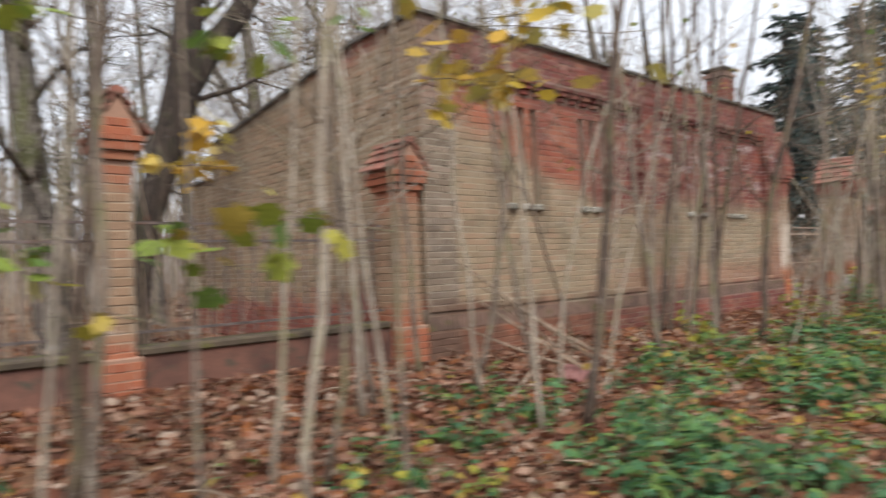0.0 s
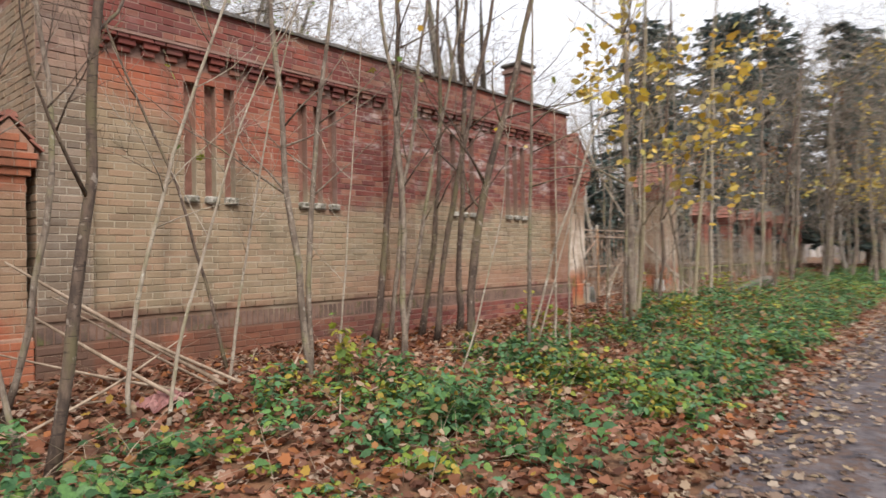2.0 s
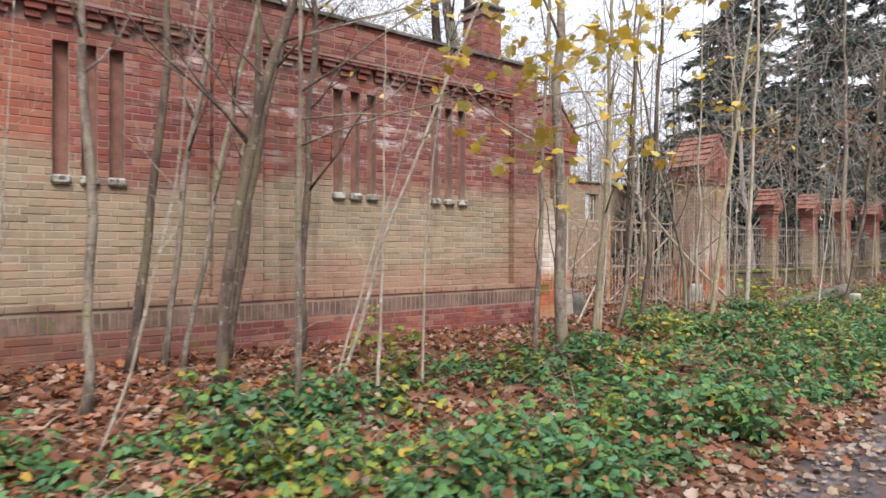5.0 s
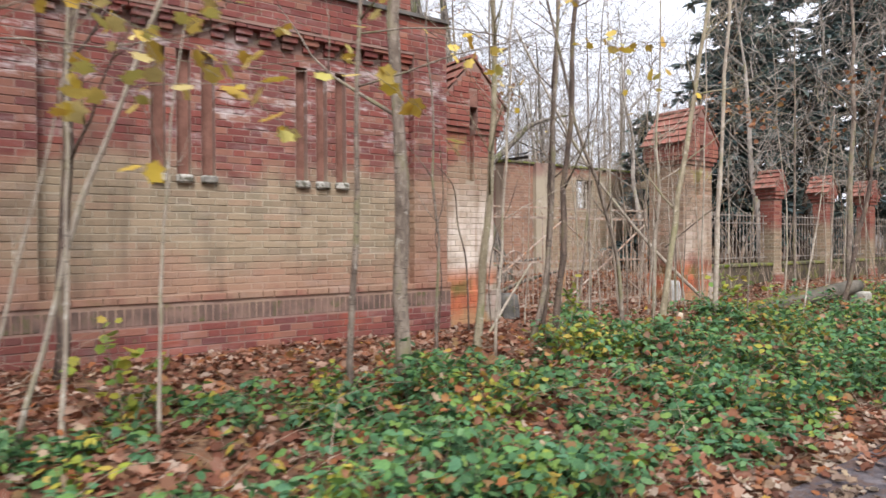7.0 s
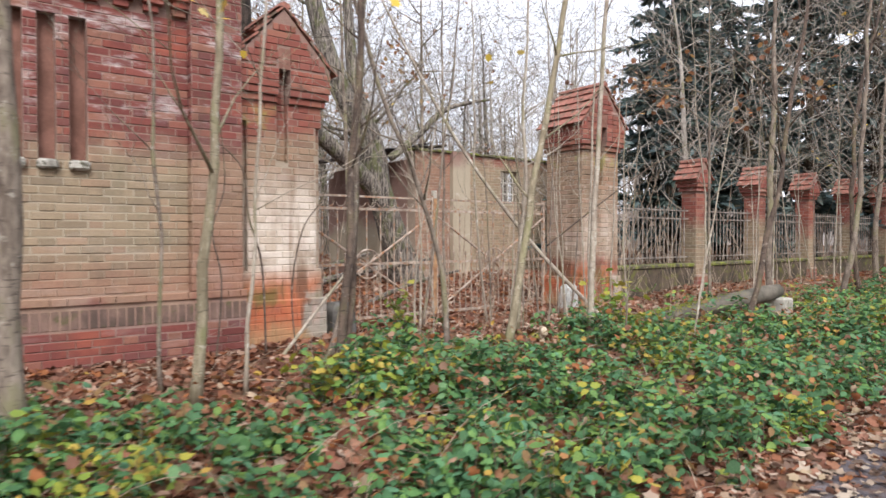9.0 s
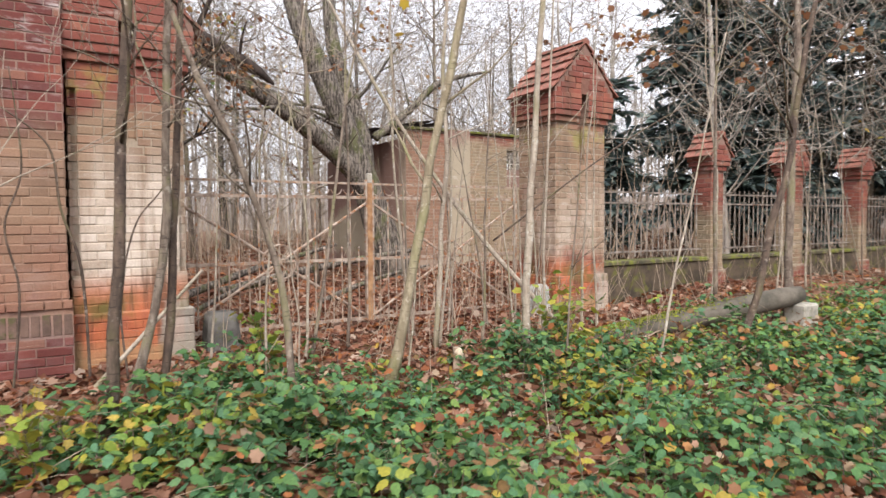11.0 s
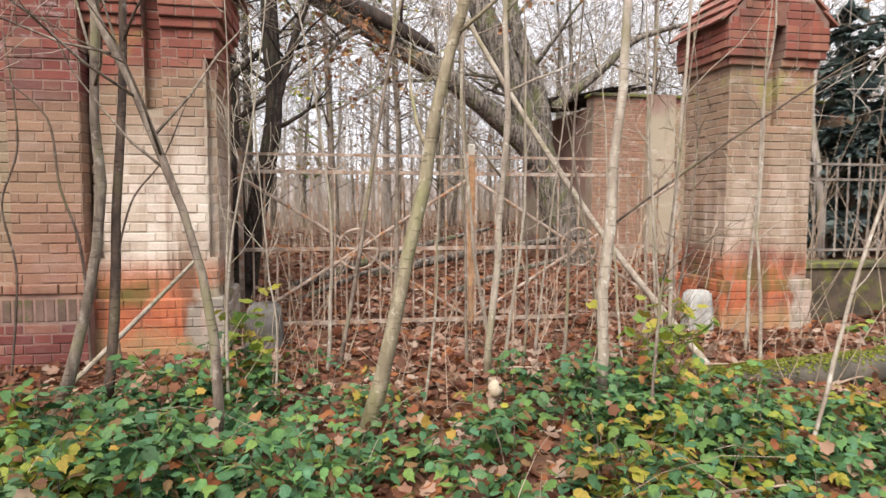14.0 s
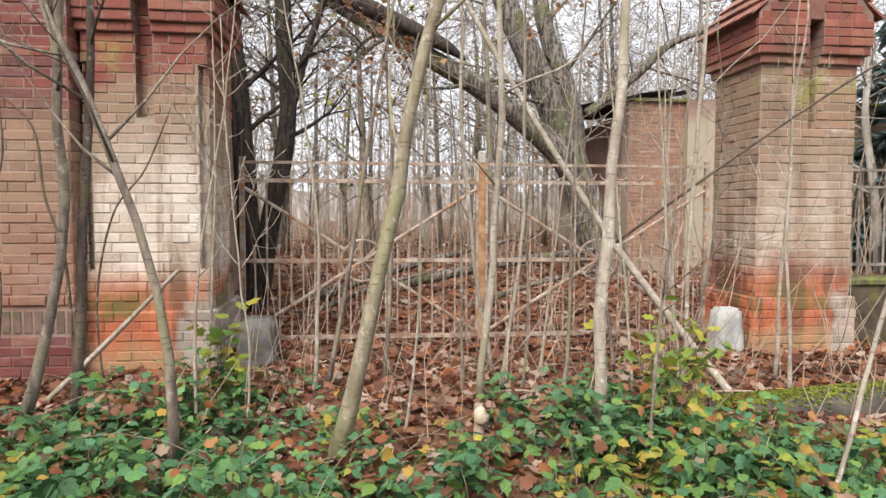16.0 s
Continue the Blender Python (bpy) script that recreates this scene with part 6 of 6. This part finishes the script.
# the broken eave: rafters and a sagging sheet of black felt
for k in range(5):
    bm = bmesh.new()
    rod(bm, (RX0 - 0.9, RY + 0.5 + 0.8 * k, RTOP - 0.12 + 0.03 * k), (RX0 + 1.4, RY + 0.5 + 0.8 * k, RTOP + 0.3 + 0.02 * k), 0.05, 5)
    ruin_part("rafter", bm, BLACK_BARK)
bm = bmesh.new()
grid = [[bm.verts.new((RX0 - 1.0 + 0.35 * i, RY + 0.3 + 0.6 * j, RTOP - 0.06 + 0.07 * i + 0.12 * noise.noise((i * 0.8, j * 0.9, 3)))) for j in range(8)] for i in range(8)]
for i in range(7):
    for j in range(7):
        bm.faces.new((grid[i][j], grid[i + 1][j], grid[i + 1][j + 1], grid[i][j + 1]))
bmesh.ops.solidify(bm, geom=bm.faces[:], thickness=0.03)
ruin_part("roof_felt", bm, BLACKISH, "sagging black roofing felt")

# ---- the fallen beam on its stone post ----
beam = empty("fallen_beam", (14.65, -1.12, 0), "mossy round concrete beam, one end on the ground", "beam")
a, b = Vector((14.62, -1.1, -0.02)), Vector((17.85, -1.8, 0.4))
pts = []
for k in range(13):
    t = k / 12
    p = a.lerp(b, t) - Vector((14.65, -1.12, 0))
    pts.append((p, 0.125 * (1 + 0.05 * noise.noise((k * 0.9, 2, 0))) * (0.8 if k in (0, 12) else 1)))
v, f = tube_mesh([pts], 14)
mesh_object("shaft", v, f, CONCRETE, beam, True)
rnd = random.Random(3)
mat_, axm, nmm, szm, cum = [], [], [], [], []
for _ in range(3600):
    t = rnd.betavariate(1.2, 4.5)
    p = a.lerp(b, t) - Vector((14.65, -1.12, 0))
    w = rnd.gauss(-0.15, 0.42)
    side = Vector((0.2, 0.98, 0))
    out = (UP * math.cos(w) + side * math.sin(w)).normalized()
    mat_.append(p + out * 0.128)
    axm.append((rnd.gauss(0, 1), rnd.gauss(0, 1), rnd.gauss(0, 0.5)))
    nmm.append(out)
    szm.append(rnd.uniform(0.012, 0.03))
    cum.append(0.3)
MOSS = leaf_material("moss", [(0.21, 0.25, 0.03), (0.27, 0.29, 0.04), (0.13, 0.17, 0.025), (0.20, 0.18, 0.05)], 0.9)
leaf_cloud("moss_tufts", (mat_, axm, nmm, szm, cum), LEAFLET, MOSS, beam, "bright green moss along the top")
bm = boxed((17.72, 18.02, -1.95, -1.67, ground_z(17.85, -1.8) - 0.15, 0.29), bevel=0.025)
post = empty("stone_post", (0, 0, 0), "short pale concrete post under the beam", "post")
part("shaft", bm, simple_material("grey_cast_stone", (0.2, 0.19, 0.16), (0.38, 0.36, 0.31), 6, 60, extra=(0.13, 0.12, 0.07)), post)


# ---- leaning pole, sticks and branches on the ground ----
def stick(name, label, pts, material, category="stick", group="", seed=0):
    path = limb([(x, y, z, r) for x, y, z, r in pts], seed=seed)
    o = path[0][0].copy()
    v, f = tube_mesh([[(p - o, r) for p, r in path]], 8)
    ob = mesh_object(name, v, f, material, None, True)
    ob.location = o
    return tagged(ob, label, category, group)


stick("leaning_pole", "long pale fallen pole leaning across the gate", ((14.9, -0.95, 0.0, 0.028), (14.3, -0.1, 1.08, 0.028), (13.72, 0.62, 2.3, 0.025), (13.2, 0.98, 3.35, 0.022), (12.5, 1.3, 4.8, 0.014)), PALE_BARK, "pole")
stick("leaning_stick", "thin pale stick leaning against the gate pier", ((10.2, -0.72, 0.04, 0.02), (10.65, -0.64, 0.5, 0.017), (11.06, -0.6, 0.93, 0.012)), PALE_BARK)
stick("overhanging_branch", "long thin bare branch reaching across the pier", ((14.2, -0.4, 1.1, 0.012), (14.9, -0.8, 1.72, 0.01), (15.6, -1.2, 2.28, 0.007), (16.3, -1.5, 2.7, 0.004)), BROWN_BARK, "branch")
stick("climbing_stem", "dark bare climbing stem on the pier", ((10.24, -0.3, 0.0, 0.012), (10.2, -0.3, 0.94, 0.011), (10.07, -0.3, 1.43, 0.01), (10.0, -0.3, 1.92, 0.008), (9.7, -0.3, 2.2, 0.005)), BROWN_BARK, "climber")
stick("climbing_stem", "crooked dark bare climber in front of the pilaster", ((9.72, -0.35, 0.05, 0.01), (9.78, -0.34, 0.8, 0.009), (9.7, -0.33, 1.3, 0.008), (9.82, -0.33, 1.75, 0.007), (9.76, -0.34, 2.5, 0.005)), BROWN_BARK, "climber", seed=2)
stick("climbing_stem", "thin crooked climber in front of the pale pier", ((10.5, -0.45, 0.05, 0.009), (10.46, -0.44, 0.7, 0.008), (10.58, -0.44, 1.3, 0.007), (10.8, -0.43, 1.62, 0.006), (10.98, -0.43, 2.05, 0.004)), BROWN_BARK, "climber", seed=3)
for n, (x0, y0, x1, y1, z1, r) in enumerate(((1.42, -1.56, -0.2, -1.1, 1.2, 0.02), (1.56, -1.66, 0.1, -1.15, 0.92, 0.016), (0.9, -1.9, -0.1, -1.3, 0.8, 0.018), (1.38, -1.3, 0.3, -1.2, 0.75, 0.014), (1.1, -1.45, -0.5, -1.5, 0.6, 0.013), (1.38, -2.24, 2.3, -1.5, 0.34, 0.014), (1.16, -2.2, 2.1, -1.2, 0.06, 0.018), (-0.4, -1.9, 1.2, -1.2, 0.5, 0.012), (3.0, -1.7, 4.0, -1.3, 0.05, 0.014), (1.7, -1.1, 2.9, -0.9, 0.12, 0.012))):
    z0 = ground_z(x0, y0) + 0.01
    stick("dead_stick", "pale dead stick in a heap of brushwood", ((x0, y0, z0, r), ((x0 + x1) / 2 + 0.03, (y0 + y1) / 2, (z0 + z1) / 2 - 0.03, r * 0.9), (x1, y1, z1, r * 0.5)), DEAD_WOOD, "stick", "heap of dead sticks", n)
rnd = random.Random(21)
for n in range(34):
    x, y, w, l = rnd.uniform(-3, 18), rnd.uniform(-3.4, -0.3), rnd.uniform(0, 6.28), rnd.uniform(0.3, 0.9)
    if 14 < x:
        y = min(y, -0.4)
    p, q = Vector((x, y, ground_z(x, y) + 0.015)), Vector((x + l * math.cos(w), y + 0.5 * l * math.sin(w), 0))
    q.z = ground_z(q.x, q.y) + rnd.uniform(0.01, 0.18)
    m = p.lerp(q, 0.5) + Vector((0, 0, 0.02))
    stick("fallen_twig", "thin dead twig lying on the leaves", ((*p, 0.009), (*m, 0.008), (*q, 0.004)), DEAD_WOOD, "twig", "fallen twigs", n)
# branches lying in the wood behind the gate
for n, (x0, y0, x1, y1, z1, r) in enumerate(((11.4, 4.2, 14.6, 5.0, 0.9, 0.07), (12.6, 5.6, 16.2, 4.6, 0.8, 0.09), (13.6, 3.4, 15.4, 3.0, 0.6, 0.05), (11.6, 3.0, 13.2, 3.8, 0.5, 0.04))):
    z0 = ground_z(x0, y0) + 0.03
    stick("fallen_branch", "grey fallen branch lying in the leaf litter", ((x0, y0, z0, r), ((x0 + x1) / 2, (y0 + y1) / 2 + 0.1, (z0 + z1) / 2 + 0.05, r * 0.85), (x1, y1, z1, r * 0.4)), OLD_BARK, "branch", "fallen branches", n)

# a faded pink plastic sheet crumpled in the leaves
bm = bmesh.new()
cols = [[bm.verts.new((0.42 * (i / 9 - 0.5), 0.26 * (j / 6 - 0.5), 0.07 + 0.07 * noise.noise((i * 0.7, j * 0.8, 2)) - 0.05 * (abs(i - 4.5) / 4.5) ** 2)) for j in range(7)] for i in range(10)]
for i in range(9):
    for j in range(6):
        bm.faces.new((cols[i][j], cols[i + 1][j], cols[i + 1][j + 1], cols[i][j + 1]))
bmesh.ops.solidify(bm, geom=bm.faces[:], thickness=0.006)
me = bpy.data.meshes.new("plastic_sheet")
bm.to_mesh(me)
bm.free()
me.materials.append(simple_material("faded_pink_plastic", (0.36, 0.17, 0.16), (0.46, 0.24, 0.22), 8, 60, 0.5))
sheet = new("plastic_sheet", me)
sheet.matrix_basis = pose(0.75, -1.72, ground_z(0.75, -1.72) + 0.03, 8, -5, 20)
tagged(sheet, "crumpled faded pink plastic sheet among leaves", "plastic sheet")

# pale bracket fungus on a cut stump by the gate
stump = empty("fungus_stump", (12.98, -1.5, ground_z(12.98, -1.5)), "small rotten stump with pale bracket fungus", "stump")
v, f = tube_mesh([[(Vector((0, 0, -0.05)), 0.035), (Vector((0.005, 0, 0.1)), 0.03), (Vector((0.0, 0, 0.2)), 0.028)]], 8)
mesh_object("stem", v, f, DEAD_WOOD, stump)
FUNGUS = simple_material("cream_fungus", (0.36, 0.29, 0.2), (0.54, 0.46, 0.35), 14, 70, 0.8)
for z, w in ((0.14, 0.058),):
    bm = bmesh.new()
    bmesh.ops.create_uvsphere(bm, u_segments=10, v_segments=6, radius=w)
    bmesh.ops.scale(bm, vec=(0.85, 0.6, 0.8), verts=bm.verts)
    for vert in bm.verts:
        vert.co *= 1 + 0.6 * noise.noise(vert.co * 22 + Vector((z * 40, 0, 0)))
    bmesh.ops.translate(bm, vec=(0.01, -0.035, z), verts=bm.verts)
    part("fungus", bm, FUNGUS, stump, "cream bracket fungus", True)


# ---- the bricks themselves, nearest as objects of their own, the rest joined ----
def brick_shape(length, height, proud):
    """A brick's face with worn edges: local x along, y out of the wall, z up."""
    w, h, c, back = length / 2, height / 2, 0.005, -0.02
    v = [(-w, back, -h), (w, back, -h), (w, back, h), (-w, back, h), (-w, proud - c, -h), (w, proud - c, -h), (w, proud - c, h), (-w, proud - c, h)]
    v += [(-w + c, proud, -h + c), (w - c, proud, -h + c), (w - c, proud, h - c), (-w + c, proud, h - c)]
    f = [(8, 9, 10, 11)] + [(a, b, d, c2) for a, b, d, c2 in ((0, 1, 5, 4), (1, 2, 6, 5), (2, 3, 7, 6), (3, 0, 4, 7), (4, 5, 9, 8), (5, 6, 10, 9), (6, 7, 11, 10), (7, 4, 8, 11))]
    return v, f


brick_meshes = {}


def lay_bricks(parent, material, near, limit, bricks):
    order = sorted(range(len(bricks)), key=lambda i: (bricks[i][0] - near).length)
    chosen = set(order[:limit])
    verts, faces = [], []
    for i, (at, right, out, length, height, proud) in enumerate(bricks):
        if i in chosen:
            key = (round(length, 2), round(height, 3), round(proud, 3), material.name)
            if key not in brick_meshes:
                v, f = brick_shape(key[0], height, proud)
                me = bpy.data.meshes.new("brick")
                me.from_pydata(v, [], f)
                me.materials.append(material)
                brick_meshes[key] = me
            ob = new("brick", brick_meshes[key])
            ob.parent = parent
            m = Matrix((right, out, UP)).transposed().to_4x4()
            ob.matrix_basis = Matrix.Translation(at) @ m
        else:
            v, f = brick_shape(length, height, proud)
            base = len(verts)
            verts += [at + right * a + out * b + UP * c for a, b, c in v]
            faces += [[base + k for k in q] for q in f]
    if verts:
        rest = mesh_object("brickwork", verts, faces, material, parent)
        tagged(rest, "further courses of the same brickwork", kind="stuff")


for job in brick_jobs:
    lay_bricks(*job)
